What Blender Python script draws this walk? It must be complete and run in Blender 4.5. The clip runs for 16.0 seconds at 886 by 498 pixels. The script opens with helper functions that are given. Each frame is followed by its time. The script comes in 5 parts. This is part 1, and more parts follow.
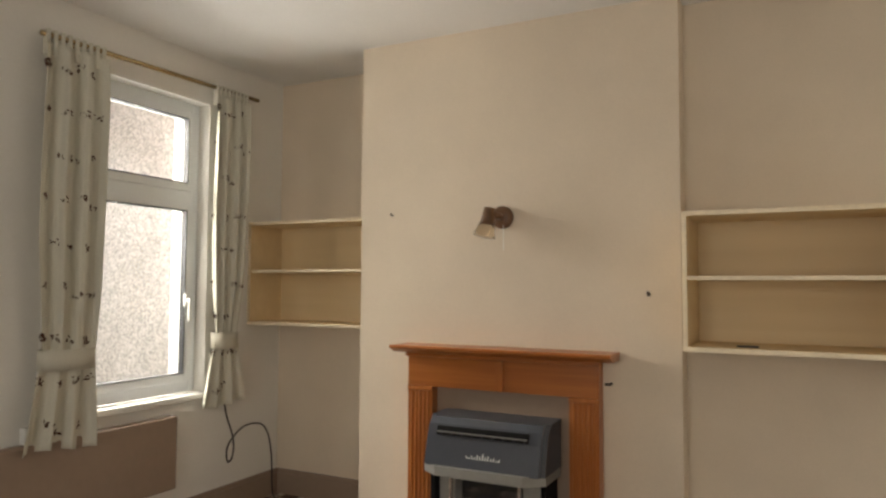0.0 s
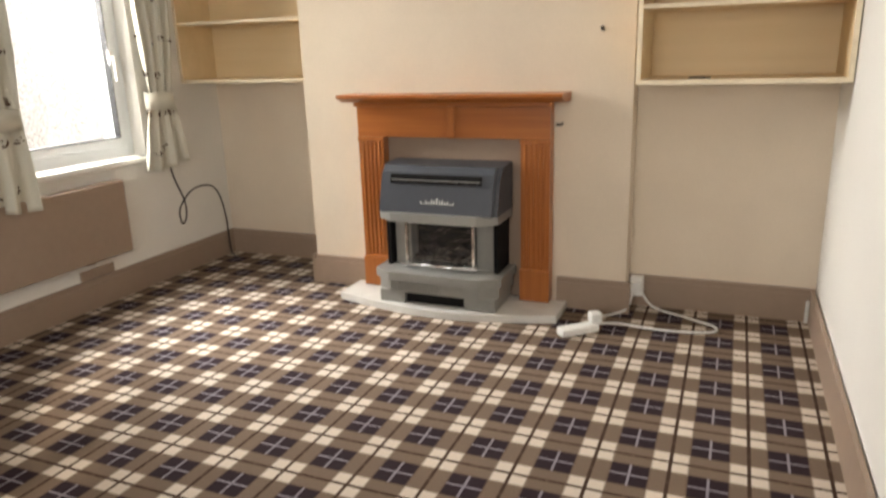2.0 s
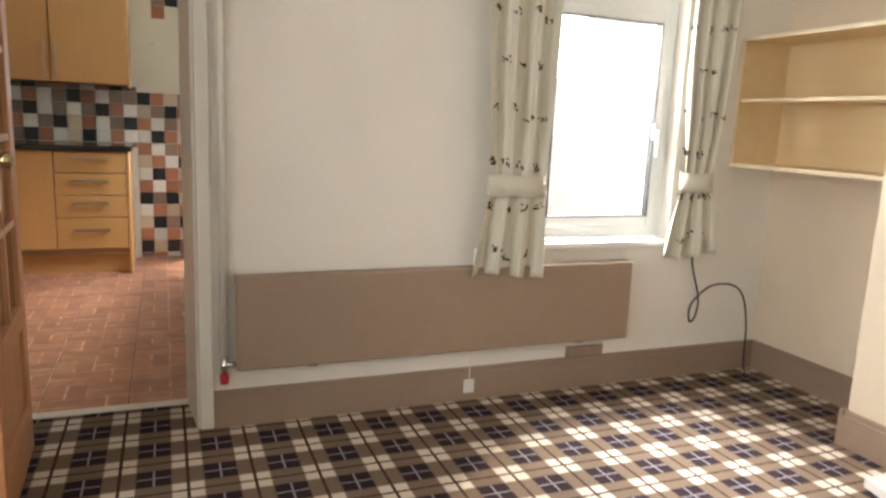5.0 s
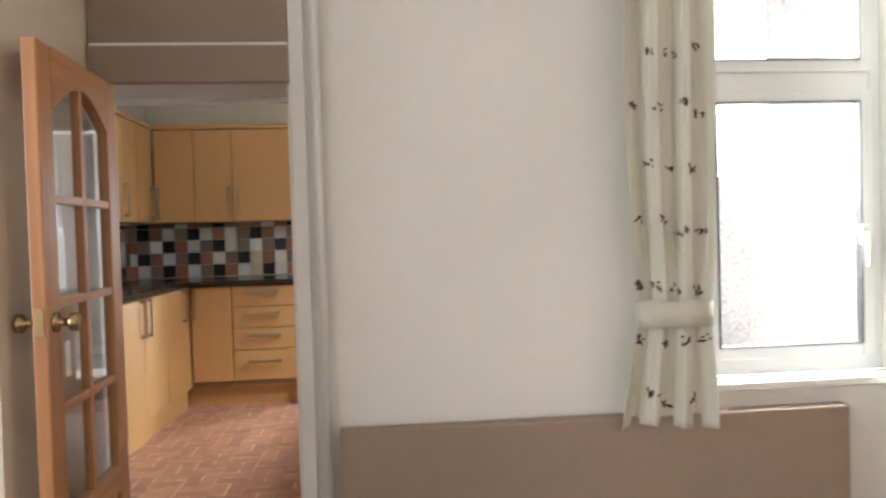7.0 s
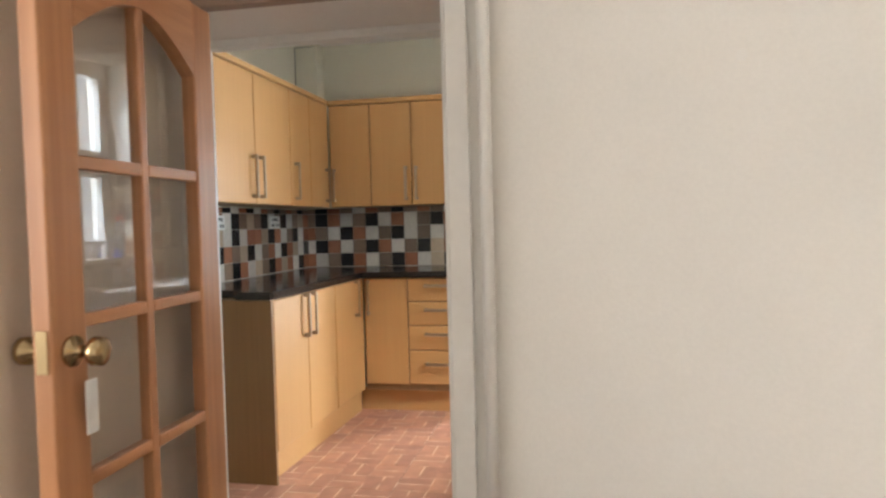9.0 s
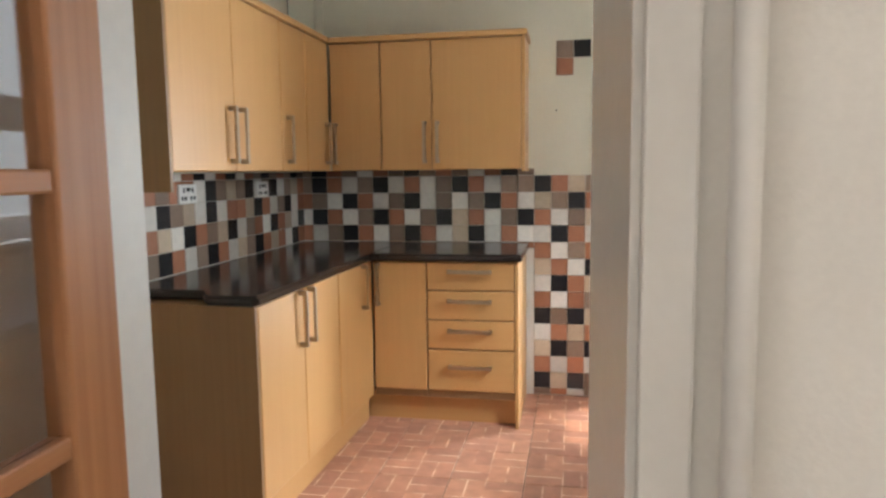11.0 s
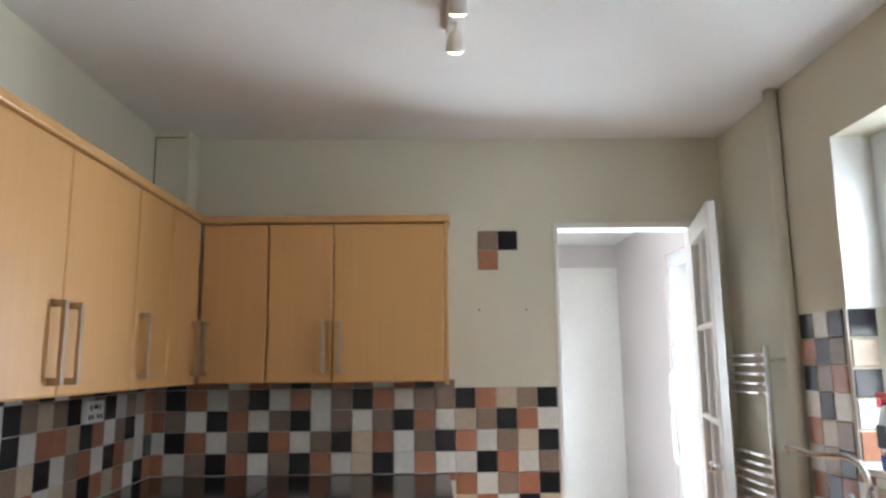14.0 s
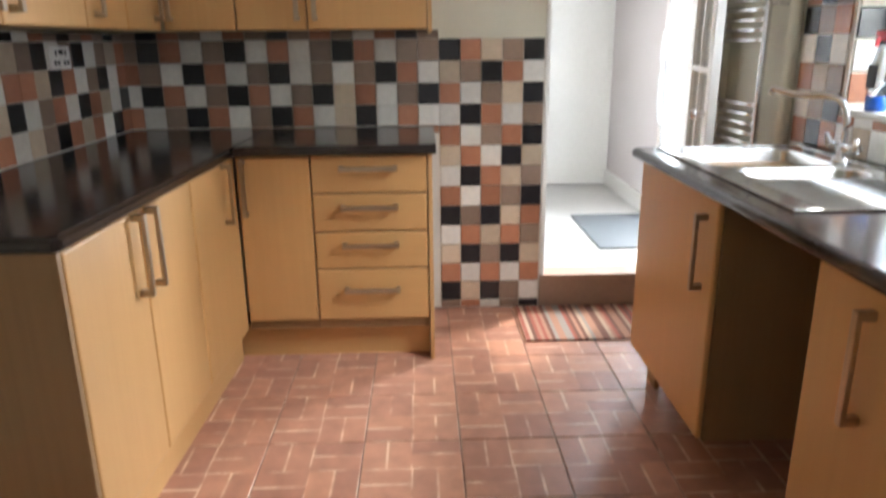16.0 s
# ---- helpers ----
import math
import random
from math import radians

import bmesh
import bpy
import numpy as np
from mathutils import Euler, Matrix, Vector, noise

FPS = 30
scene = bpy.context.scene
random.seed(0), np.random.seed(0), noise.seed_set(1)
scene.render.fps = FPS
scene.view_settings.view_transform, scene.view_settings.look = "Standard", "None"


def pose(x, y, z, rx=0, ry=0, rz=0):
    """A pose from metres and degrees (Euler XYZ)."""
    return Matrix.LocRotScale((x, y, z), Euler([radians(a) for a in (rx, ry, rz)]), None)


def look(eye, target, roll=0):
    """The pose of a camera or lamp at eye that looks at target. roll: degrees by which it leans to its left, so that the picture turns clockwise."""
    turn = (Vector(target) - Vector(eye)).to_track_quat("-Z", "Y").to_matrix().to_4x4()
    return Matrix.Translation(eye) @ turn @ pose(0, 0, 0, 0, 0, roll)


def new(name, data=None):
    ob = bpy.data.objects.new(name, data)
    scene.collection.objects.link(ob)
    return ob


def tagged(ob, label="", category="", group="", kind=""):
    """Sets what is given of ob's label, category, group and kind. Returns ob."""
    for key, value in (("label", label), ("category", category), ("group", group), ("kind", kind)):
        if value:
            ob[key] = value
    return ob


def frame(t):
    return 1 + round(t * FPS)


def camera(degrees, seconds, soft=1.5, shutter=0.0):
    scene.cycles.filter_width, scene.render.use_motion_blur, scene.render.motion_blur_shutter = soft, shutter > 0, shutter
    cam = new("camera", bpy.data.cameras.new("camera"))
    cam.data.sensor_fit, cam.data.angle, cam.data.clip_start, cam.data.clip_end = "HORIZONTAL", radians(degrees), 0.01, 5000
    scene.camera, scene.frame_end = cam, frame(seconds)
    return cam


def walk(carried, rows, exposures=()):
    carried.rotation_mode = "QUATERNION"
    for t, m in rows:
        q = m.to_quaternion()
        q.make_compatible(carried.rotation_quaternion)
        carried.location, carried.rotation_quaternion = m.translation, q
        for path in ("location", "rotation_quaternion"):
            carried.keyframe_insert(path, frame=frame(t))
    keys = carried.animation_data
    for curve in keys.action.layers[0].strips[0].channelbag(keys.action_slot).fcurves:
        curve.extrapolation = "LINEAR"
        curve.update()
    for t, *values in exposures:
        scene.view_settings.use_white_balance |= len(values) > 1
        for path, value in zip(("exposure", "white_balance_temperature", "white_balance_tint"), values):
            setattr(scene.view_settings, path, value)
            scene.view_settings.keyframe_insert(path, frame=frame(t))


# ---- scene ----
cam = camera(64.8, 16.0, soft=2.4, shutter=0.5)
PATH = [
    (0, (0.022, 0.316, 1.285), (-0.884, 2.096, 1.393), 0.3),
    (0.5, (0.001, 0.311, 1.272), (-0.865, 2.112, 1.35), 0.2),
    (1, (0.002, 0.335, 1.254), (-0.887, 2.125, 1.172), -1.0),
    (1.5, (-0.001, 0.349, 1.209), (-0.841, 2.133, 0.877), -1.3),
    (2, (-0.019, 0.344, 1.182), (-0.765, 2.119, 0.639), -1.8),
    (2.5, (-0.014, 0.387, 1.172), (-0.76, 2.129, 0.534), -2.4),
    (3, (-0.05, 0.435, 1.198), (-0.866, 2.199, 0.727), -1.0),
    (3.5, (-0.079, 0.532, 1.194), (-1.172, 2.154, 0.779), -0.5),
    (4, (-0.109, 0.693, 1.185), (-1.593, 1.973, 0.789), -0.7),
    (4.5, (-0.143, 0.827, 1.202), (-1.883, 1.737, 0.825), 0.6),
    (5, (-0.223, 0.942, 1.203), (-2.05, 1.674, 0.85), 2.4),
    (5.2, (-0.25, 0.992, 1.212), (-2.096, 1.703, 0.915), 2.8),
    (7.5, (-0.654, 1.352, 1.26), (-2.651, 1.361, 1.144), -1.9),
    (8, (-0.807, 1.332, 1.235), (-2.79, 1.178, 1.022), -0.8),
    (8.5, (-1.086, 1.353, 1.237), (-3.05, 0.982, 1.179), -1.2),
    (10.8, (-2.166, 1.012, 1.372), (-4.118, 0.612, 1.192), -0.8),
    (11, (-2.224, 0.978, 1.38), (-4.177, 0.608, 1.159), -0.7),
    (11.5, (-2.39, 0.877, 1.407), (-4.367, 0.641, 1.219), -0.5),
    (12, (-2.552, 0.794, 1.395), (-4.537, 0.736, 1.162), -0.5),
    (12.5, (-2.741, 0.751, 1.397), (-4.725, 0.588, 1.202), -1.7),
    (13, (-2.886, 0.684, 1.424), (-4.874, 0.466, 1.408), -1.3),
    (13.5, (-2.942, 0.648, 1.467), (-4.924, 0.561, 1.717), -0.8),
    (14, (-2.97, 0.63, 1.476), (-4.944, 0.662, 1.795), -0.6),
    (14.5, (-2.961, 0.642, 1.511), (-4.948, 0.804, 1.681), -0.1),
    (15, (-3.018, 0.633, 1.414), (-5.014, 0.755, 1.361), 0.1),
    (15.5, (-3.022, 0.664, 1.376), (-4.994, 0.738, 1.056), -0.6),
    (16, (-3.043, 0.656, 1.338), (-4.959, 0.708, 0.768), -0.6),
]
walk(cam, [(t, look(eye, target, roll)) for t, eye, target, roll in PATH],
     [(0, -1.0, 7500, 10), (1.5, -0.65, 7500, 10), (2.0, -0.25, 7100, 10), (2.5, -0.12, 6900, 10), (3.5, -0.22, 6900, 10), (5, 0.18, 7000, 10), (7.5, 0.2, 6400, 10), (8.5, 0.5, 6600, 10),
      (11, 0.42, 6500, 10), (12.5, 0.30, 6500, 10), (14.5, 0.22, 6000, 10), (16, 0.34, 6250, 10)])

# ---- light ----
world = bpy.data.worlds.new("sky")
scene.world = world
world.use_nodes = True
wn = world.node_tree.nodes
sky = wn.new("ShaderNodeTexSky")
sky.sky_type, sky.sun_disc = "NISHITA", False
sky.sun_elevation, sky.sun_rotation = radians(48), radians(-45)
world.node_tree.links.new(sky.outputs[0], wn["Background"].inputs[0])
wn["Background"].inputs[1].default_value = 0.15

sun = new("sun", bpy.data.lights.new("sun", "SUN"))
sun.data.energy, sun.data.angle, sun.data.color = 3.0, radians(3), (1.0, 0.95, 0.87)
sun.matrix_world = look((-7.0, 7.0, 11.0), (0, 0, 0))


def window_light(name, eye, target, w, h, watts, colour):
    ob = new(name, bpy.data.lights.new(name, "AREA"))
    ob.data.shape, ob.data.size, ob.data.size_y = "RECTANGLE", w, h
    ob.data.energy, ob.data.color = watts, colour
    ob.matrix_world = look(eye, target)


# Area lamps added outside the openings; they stand in for daylight from the sky.
window_light("living_window_light", (-3.95, 2.87, 2.45), (-1.0, 2.50, 2.45), 0.8, 1.9, 395, (0.94, 0.97, 1.0))
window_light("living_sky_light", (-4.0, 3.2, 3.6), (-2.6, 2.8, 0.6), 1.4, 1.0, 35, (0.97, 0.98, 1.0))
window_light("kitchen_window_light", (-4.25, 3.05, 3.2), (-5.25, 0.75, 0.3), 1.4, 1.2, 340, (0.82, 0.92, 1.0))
# Added lamp behind the kitchen panes; it also makes them show white.
window_light("kitchen_pane_light", (-4.745, 2.30, 1.69), (-4.738, 1.287, 1.68), 1.40, 1.14, 9, (0.80, 0.92, 1.0))
window_light("hall_door_light", (-7.36, 2.46, 1.15), (-5.4, 0.3, 0.75), 0.55, 1.4, 78, (0.85, 0.94, 1.0))
# Lamp in an unseen south opening, added to brighten the room from behind.
window_light("unseen_front_window_light", (-0.7, -2.0, 1.45), (-0.9, 0, 1.5), 1.5, 1.4, 62, (0.96, 0.98, 1.0))

# ---- materials ----


def material(name, colour, rough=0.6, metal=0.0, grain=0.06, scale=40.0, bump=0.0, stain=0.05, spec=0.5):
    m = bpy.data.materials.new(name)
    m.use_nodes = True
    nt = m.node_tree
    n, l = nt.nodes, nt.links
    b = n["Principled BSDF"]
    b.inputs["Roughness"].default_value, b.inputs["Metallic"].default_value = rough, metal
    b.inputs["Specular IOR Level"].default_value = spec
    tc = n.new("ShaderNodeNewGeometry")
    fine, broad = n.new("ShaderNodeTexNoise"), n.new("ShaderNodeTexNoise")
    fine.inputs["Scale"].default_value, broad.inputs["Scale"].default_value = scale, 1.7
    fine.inputs["Detail"].default_value, broad.inputs["Detail"].default_value = 4, 4
    for t in (fine, broad):
        l.new(tc.outputs["Position"], t.inputs["Vector"])
    f1, f2 = n.new("ShaderNodeMapRange"), n.new("ShaderNodeMapRange")
    for f, a in ((f1, grain), (f2, stain)):
        f.inputs["From Min"].default_value, f.inputs["From Max"].default_value = 0.3, 0.7
        f.inputs["To Min"].default_value, f.inputs["To Max"].default_value = 1 - a, 1 + a
    l.new(fine.outputs["Fac"], f1.inputs["Value"])
    l.new(broad.outputs["Fac"], f2.inputs["Value"])
    mul = n.new("ShaderNodeMath")
    mul.operation = "MULTIPLY"
    l.new(f1.outputs[0], mul.inputs[0])
    l.new(f2.outputs[0], mul.inputs[1])
    mix = n.new("ShaderNodeVectorMath")
    mix.operation = "SCALE"
    mix.inputs[0].default_value = colour
    l.new(mul.outputs[0], mix.inputs["Scale"])
    l.new(mix.outputs[0], b.inputs["Base Color"])
    if bump:
        bp = n.new("ShaderNodeBump")
        bp.inputs["Strength"].default_value, bp.inputs["Distance"].default_value = bump, 0.004
        l.new(fine.outputs["Fac"], bp.inputs["Height"])
        l.new(bp.outputs[0], b.inputs["Normal"])
    return m


def maths(nt, op, a, c=None):
    x = nt.nodes.new("ShaderNodeMath")
    x.operation = op
    for i, v in enumerate((a, c)):
        if v is None:
            continue
        if isinstance(v, (int, float)):
            x.inputs[i].default_value = v
        else:
            nt.links.new(v, x.inputs[i])
    return x.outputs[0]


def mixed(nt, fac, a, c):
    x = nt.nodes.new("ShaderNodeMix")
    x.data_type = "RGBA"
    for socket, v in ((x.inputs[0], fac), (x.inputs[6], a), (x.inputs[7], c)):
        if isinstance(v, tuple):
            socket.default_value = (*v, 1)
        else:
            nt.links.new(v, socket)
    return x.outputs[2]


def tartan():
    """Woven plaid: dark squares with a pale cross, pale squares with a dark cross, thin stripes between."""
    m = material("tartan_carpet", (0.5, 0.5, 0.5), rough=0.95, spec=0.1)
    nt = m.node_tree
    n, l = nt.nodes, nt.links
    geo = n.new("ShaderNodeNewGeometry")
    sep = n.new("ShaderNodeSeparateXYZ")
    l.new(geo.outputs["Position"], sep.inputs[0])

    def phase(axis, origin):
        v = maths(nt, "SUBTRACT", sep.outputs[axis], origin)
        v = maths(nt, "DIVIDE", v, 0.2125)
        return maths(nt, "PINGPONG", maths(nt, "ADD", v, 100.0), 0.5)  # 0 at a dark centre, 0.5 at a pale centre

    px, py = phase(0, -1.074), phase(1, 1.727)

    def below(v, t):
        return maths(nt, "LESS_THAN", v, t)

    def above(v, t):
        return maths(nt, "GREATER_THAN", v, t)

    dx, dy = below(px, 0.255), below(py, 0.255)
    both = maths(nt, "MULTIPLY", dx, dy)
    either = maths(nt, "MAXIMUM", dx, dy)
    noise_t = n.new("ShaderNodeTexNoise")
    noise_t.inputs["Scale"].default_value = 300
    l.new(geo.outputs["Position"], noise_t.inputs["Vector"])
    col = mixed(nt, either, (0.58, 0.495, 0.415), (0.165, 0.117, 0.084))
    col = mixed(nt, both, col, (0.028, 0.017, 0.021))
    line = maths(nt, "MAXIMUM", above(px, 0.474), above(py, 0.474))
    col = mixed(nt, line, col, (0.055, 0.030, 0.020))
    cross = maths(nt, "MAXIMUM", below(px, 0.016), below(py, 0.016))
    col = mixed(nt, maths(nt, "MULTIPLY", cross, both), col, (0.25, 0.225, 0.255))
    thin = maths(nt, "MULTIPLY", maths(nt, "MAXIMUM", cross, 0.0), maths(nt, "SUBTRACT", 1.0, both))
    col = mixed(nt, maths(nt, "MULTIPLY", thin, 0.5), col, (0.16, 0.11, 0.08))
    edge = maths(nt, "MAXIMUM", below(maths(nt, "ABSOLUTE", maths(nt, "SUBTRACT", px, 0.26)), 0.014),
                 below(maths(nt, "ABSOLUTE", maths(nt, "SUBTRACT", py, 0.26)), 0.014))
    col = mixed(nt, maths(nt, "MULTIPLY", edge, 0.45), col, (0.11, 0.07, 0.05))
    sc = n.new("ShaderNodeVectorMath")
    sc.operation = "SCALE"
    l.new(col, sc.inputs[0])
    l.new(maths(nt, "ADD", maths(nt, "MULTIPLY", noise_t.outputs["Fac"], 0.7), 0.65), sc.inputs["Scale"])
    b = n["Principled BSDF"]
    l.new(sc.outputs[0], b.inputs["Base Color"])
    bp = n.new("ShaderNodeBump")
    bp.inputs["Strength"].default_value, bp.inputs["Distance"].default_value = 0.6, 0.004
    l.new(noise_t.outputs["Fac"], bp.inputs["Height"])
    l.new(bp.outputs[0], b.inputs["Normal"])
    return m


def wood(name, dark, light, along=2, rough=0.45, stretch=34.0):
    """Straight-grained timber; along: the axis on which the grain runs."""
    m = material(name, (0.5, 0.5, 0.5), rough=rough)
    nt = m.node_tree
    n, l = nt.nodes, nt.links
    geo = n.new("ShaderNodeNewGeometry")
    info = n.new("ShaderNodeObjectInfo")
    mp = n.new("ShaderNodeMapping")
    s = [stretch, stretch, stretch]
    s[along] = stretch / 30
    mp.inputs["Scale"].default_value = s
    add = n.new("ShaderNodeVectorMath")
    add.operation = "ADD"
    l.new(geo.outputs["Position"], add.inputs[0])
    l.new(maths(nt, "MULTIPLY", info.outputs["Random"], 7.0), add.inputs[1])
    l.new(add.outputs[0], mp.inputs["Vector"])
    t = n.new("ShaderNodeTexNoise")
    t.inputs["Scale"].default_value, t.inputs["Detail"].default_value = 1.5, 6
    l.new(mp.outputs[0], t.inputs["Vector"])
    ramp = n.new("ShaderNodeValToRGB")
    ramp.color_ramp.elements[0].position, ramp.color_ramp.elements[1].position = 0.25, 0.78
    ramp.color_ramp.elements[0].color, ramp.color_ramp.elements[1].color = (*dark, 1), (*light, 1)
    l.new(t.outputs["Fac"], ramp.inputs["Fac"])
    l.new(ramp.outputs[0], n["Principled BSDF"].inputs["Base Color"])
    return m


def glaze(name, colour):
    """Glazed wall tile: slight cloudiness in the glaze, and from tile to tile."""
    m = material(name, colour, rough=0.24, scale=35, grain=0.06, stain=0.04)
    nt = m.node_tree
    info = nt.nodes.new("ShaderNodeObjectInfo")
    b = nt.nodes["Principled BSDF"]
    old = b.inputs["Base Color"].links[0].from_socket
    sc = nt.nodes.new("ShaderNodeVectorMath")
    sc.operation = "SCALE"
    nt.links.new(old, sc.inputs[0])
    nt.links.new(maths(nt, "ADD", maths(nt, "MULTIPLY", info.outputs["Random"], 0.30), 0.85), sc.inputs["Scale"])
    nt.links.new(sc.outputs[0], b.inputs["Base Color"])
    return m


def block_print():
    """Floor tile printed with small terracotta blocks in a basket weave and pale joints."""
    m = material("terracotta_floor_tile", (0.5, 0.5, 0.5), rough=0.38)
    nt = m.node_tree
    n, l = nt.nodes, nt.links
    geo = n.new("ShaderNodeNewGeometry")
    sep = n.new("ShaderNodeSeparateXYZ")
    l.new(geo.outputs["Position"], sep.inputs[0])
    block = 0.167
    ax = maths(nt, "DIVIDE", maths(nt, "ADD", sep.outputs[0], 5.196 + block * 60), block)
    ay = maths(nt, "DIVIDE", maths(nt, "ADD", sep.outputs[1], block * 60 - 0.434), block)
    ix, iy = maths(nt, "FLOOR", ax), maths(nt, "FLOOR", ay)
    fx, fy = maths(nt, "FRACT", ax), maths(nt, "FRACT", ay)
    odd = maths(nt, "MODULO", maths(nt, "ADD", ix, iy), 2.0)
    even = maths(nt, "SUBTRACT", 1.0, odd)
    short = maths(nt, "ADD", maths(nt, "MULTIPLY", fx, odd), maths(nt, "MULTIPLY", fy, even))
    long_ = maths(nt, "ADD", maths(nt, "MULTIPLY", fy, odd), maths(nt, "MULTIPLY", fx, even))
    half = maths(nt, "MULTIPLY", short, 2.0)
    cell = n.new("ShaderNodeCombineXYZ")
    l.new(ix, cell.inputs[0])
    l.new(iy, cell.inputs[1])
    l.new(maths(nt, "FLOOR", half), cell.inputs[2])
    tone = n.new("ShaderNodeTexWhiteNoise")
    l.new(cell.outputs[0], tone.inputs["Vector"])
    d1 = maths(nt, "MULTIPLY", maths(nt, "PINGPONG", half, 0.5), 0.5)     # distance to the long joints
    d2 = maths(nt, "PINGPONG", long_, 0.5)
    gap = maths(nt, "MAXIMUM", maths(nt, "LESS_THAN", d1, 0.028), maths(nt, "MULTIPLY", maths(nt, "LESS_THAN", d2, 0.024), 0.35))
    worn = n.new("ShaderNodeTexNoise")
    worn.inputs["Scale"].default_value = 9
    l.new(geo.outputs["Position"], worn.inputs["Vector"])
    fade = n.new("ShaderNodeMapRange")
    fade.inputs["From Min"].default_value, fade.inputs["From Max"].default_value = 0.38, 0.62
    l.new(worn.outputs["Fac"], fade.inputs["Value"])
    col = mixed(nt, tone.outputs["Value"], (0.56, 0.27, 0.17), (0.40, 0.185, 0.125))
    col = mixed(nt, maths(nt, "MULTIPLY", gap, fade.outputs[0]), col, (0.80, 0.56, 0.40))
    t = n.new("ShaderNodeTexNoise")
    t.inputs["Scale"].default_value = 14
    t.inputs["Detail"].default_value = 5
    l.new(geo.outputs["Position"], t.inputs["Vector"])
    sc = n.new("ShaderNodeVectorMath")
    sc.operation = "SCALE"
    l.new(col, sc.inputs[0])
    l.new(maths(nt, "ADD", maths(nt, "MULTIPLY", t.outputs["Fac"], 0.7), 0.65), sc.inputs["Scale"])
    l.new(sc.outputs[0], n["Principled BSDF"].inputs["Base Color"])
    bp = n.new("ShaderNodeBump")
    bp.inputs["Strength"].default_value, bp.inputs["Distance"].default_value = 0.25, 0.003
    l.new(t.outputs["Fac"], bp.inputs["Height"])
    l.new(bp.outputs[0], n["Principled BSDF"].inputs["Normal"])
    return m


def glass(name, colour=(1, 1, 1), rough=0.0):
    m = bpy.data.materials.new(name)
    m.use_nodes = True
    b = m.node_tree.nodes["Principled BSDF"]
    b.inputs["Base Color"].default_value = (*colour, 1)
    b.inputs["Transmission Weight"].default_value = 1
    b.inputs["Roughness"].default_value, b.inputs["IOR"].default_value = rough, 1.45
    return m


def glowing(name, colour, strength):
    m = bpy.data.materials.new(name)
    m.use_nodes = True
    b = m.node_tree.nodes["Principled BSDF"]
    b.inputs["Base Color"].default_value = (0.8, 0.8, 0.8, 1)
    b.inputs["Emission Color"].default_value = (*colour, 1)
    b.inputs["Emission Strength"].default_value = strength
    return m


def stripes(name, axis, pitch, colours):
    m = material(name, (0.5, 0.5, 0.5), rough=0.95, spec=0.1)
    nt = m.node_tree
    n, l = nt.nodes, nt.links
    geo = n.new("ShaderNodeNewGeometry")
    sep = n.new("ShaderNodeSeparateXYZ")
    l.new(geo.outputs["Position"], sep.inputs[0])
    v = maths(nt, "FLOOR", maths(nt, "DIVIDE", sep.outputs[axis], pitch))
    wn_ = n.new("ShaderNodeTexWhiteNoise")
    wn_.noise_dimensions = "1D"
    l.new(v, wn_.inputs["W"])
    ramp = n.new("ShaderNodeValToRGB")
    ramp.color_ramp.interpolation = "CONSTANT"
    for i, c in enumerate(colours):
        e = ramp.color_ramp.elements[i] if i < 2 else ramp.color_ramp.elements.new(i / len(colours))
        e.position, e.color = i / len(colours), (*c, 1)
    l.new(wn_.outputs["Value"], ramp.inputs["Fac"])
    l.new(ramp.outputs[0], n["Principled BSDF"].inputs["Base Color"])
    return m


CREAM = material("cream_wall_paint", (0.70, 0.595, 0.475), 0.85, scale=120, bump=0.15, grain=0.02, stain=0.06)
WHITEWALL = material("off_white_wall_paint", (0.78, 0.75, 0.70), 0.85, scale=120, bump=0.15, grain=0.02, stain=0.03)
KITCHENWALL = material("pale_olive_cream_paint", (0.66, 0.62, 0.50), 0.8, scale=120, bump=0.12, grain=0.02, stain=0.03)
HALLWALL = material("pale_mauve_grey_paint", (0.62, 0.57, 0.55), 0.85, scale=120, bump=0.1, grain=0.02, stain=0.03)
CEILING = material("white_ceiling_paint", (0.80, 0.78, 0.75), 0.9, scale=90, bump=0.15, grain=0.02, stain=0.03)
BROWN = material("taupe_brown_gloss_paint", (0.30, 0.215, 0.16), 0.45, scale=30, grain=0.03, stain=0.06, bump=0.05)
GLOSSWHITE = material("white_gloss_paint", (0.78, 0.76, 0.72), 0.35, grain=0.02, stain=0.03)
UPVC = material("white_upvc", (0.80, 0.82, 0.83), 0.3, grain=0.01, stain=0.02)
GASKET = material("black_rubber_gasket", (0.02, 0.02, 0.022), 0.6)
CARPET = tartan()
BEECH = wood("beech_veneer", (0.56, 0.307, 0.114), (0.592, 0.331, 0.127), 2, 0.38)
BEECHX = wood("beech_veneer_flat", (0.56, 0.307, 0.114), (0.592, 0.331, 0.127), 1, 0.38)
# Browner than the doors, with the shade on sides and gaps in the colour.
SHADEDCARCASE = wood("shaded_beech_carcase", (0.25, 0.140, 0.058), (0.29, 0.165, 0.068), 2, 0.5)
PINE = wood("varnished_pine", (0.29, 0.085, 0.018), (0.43, 0.145, 0.034), 2, 0.3)
PINEX = wood("varnished_pine_across", (0.29, 0.085, 0.018), (0.43, 0.145, 0.034), 0, 0.3)
DOORWOOD = wood("varnished_hardwood", (0.40, 0.17, 0.07), (0.56, 0.27, 0.125), 2, 0.35)
DOORWOODX = wood("varnished_hardwood_across", (0.40, 0.17, 0.07), (0.56, 0.27, 0.125), 0, 0.35)
SHELFWOOD = wood("pale_shelf_board", (0.72, 0.54, 0.31), (0.80, 0.62, 0.38), 0, 0.55, 10)
SHELFEDGE = material("cream_shelf_edge", (0.80, 0.68, 0.50), 0.5)
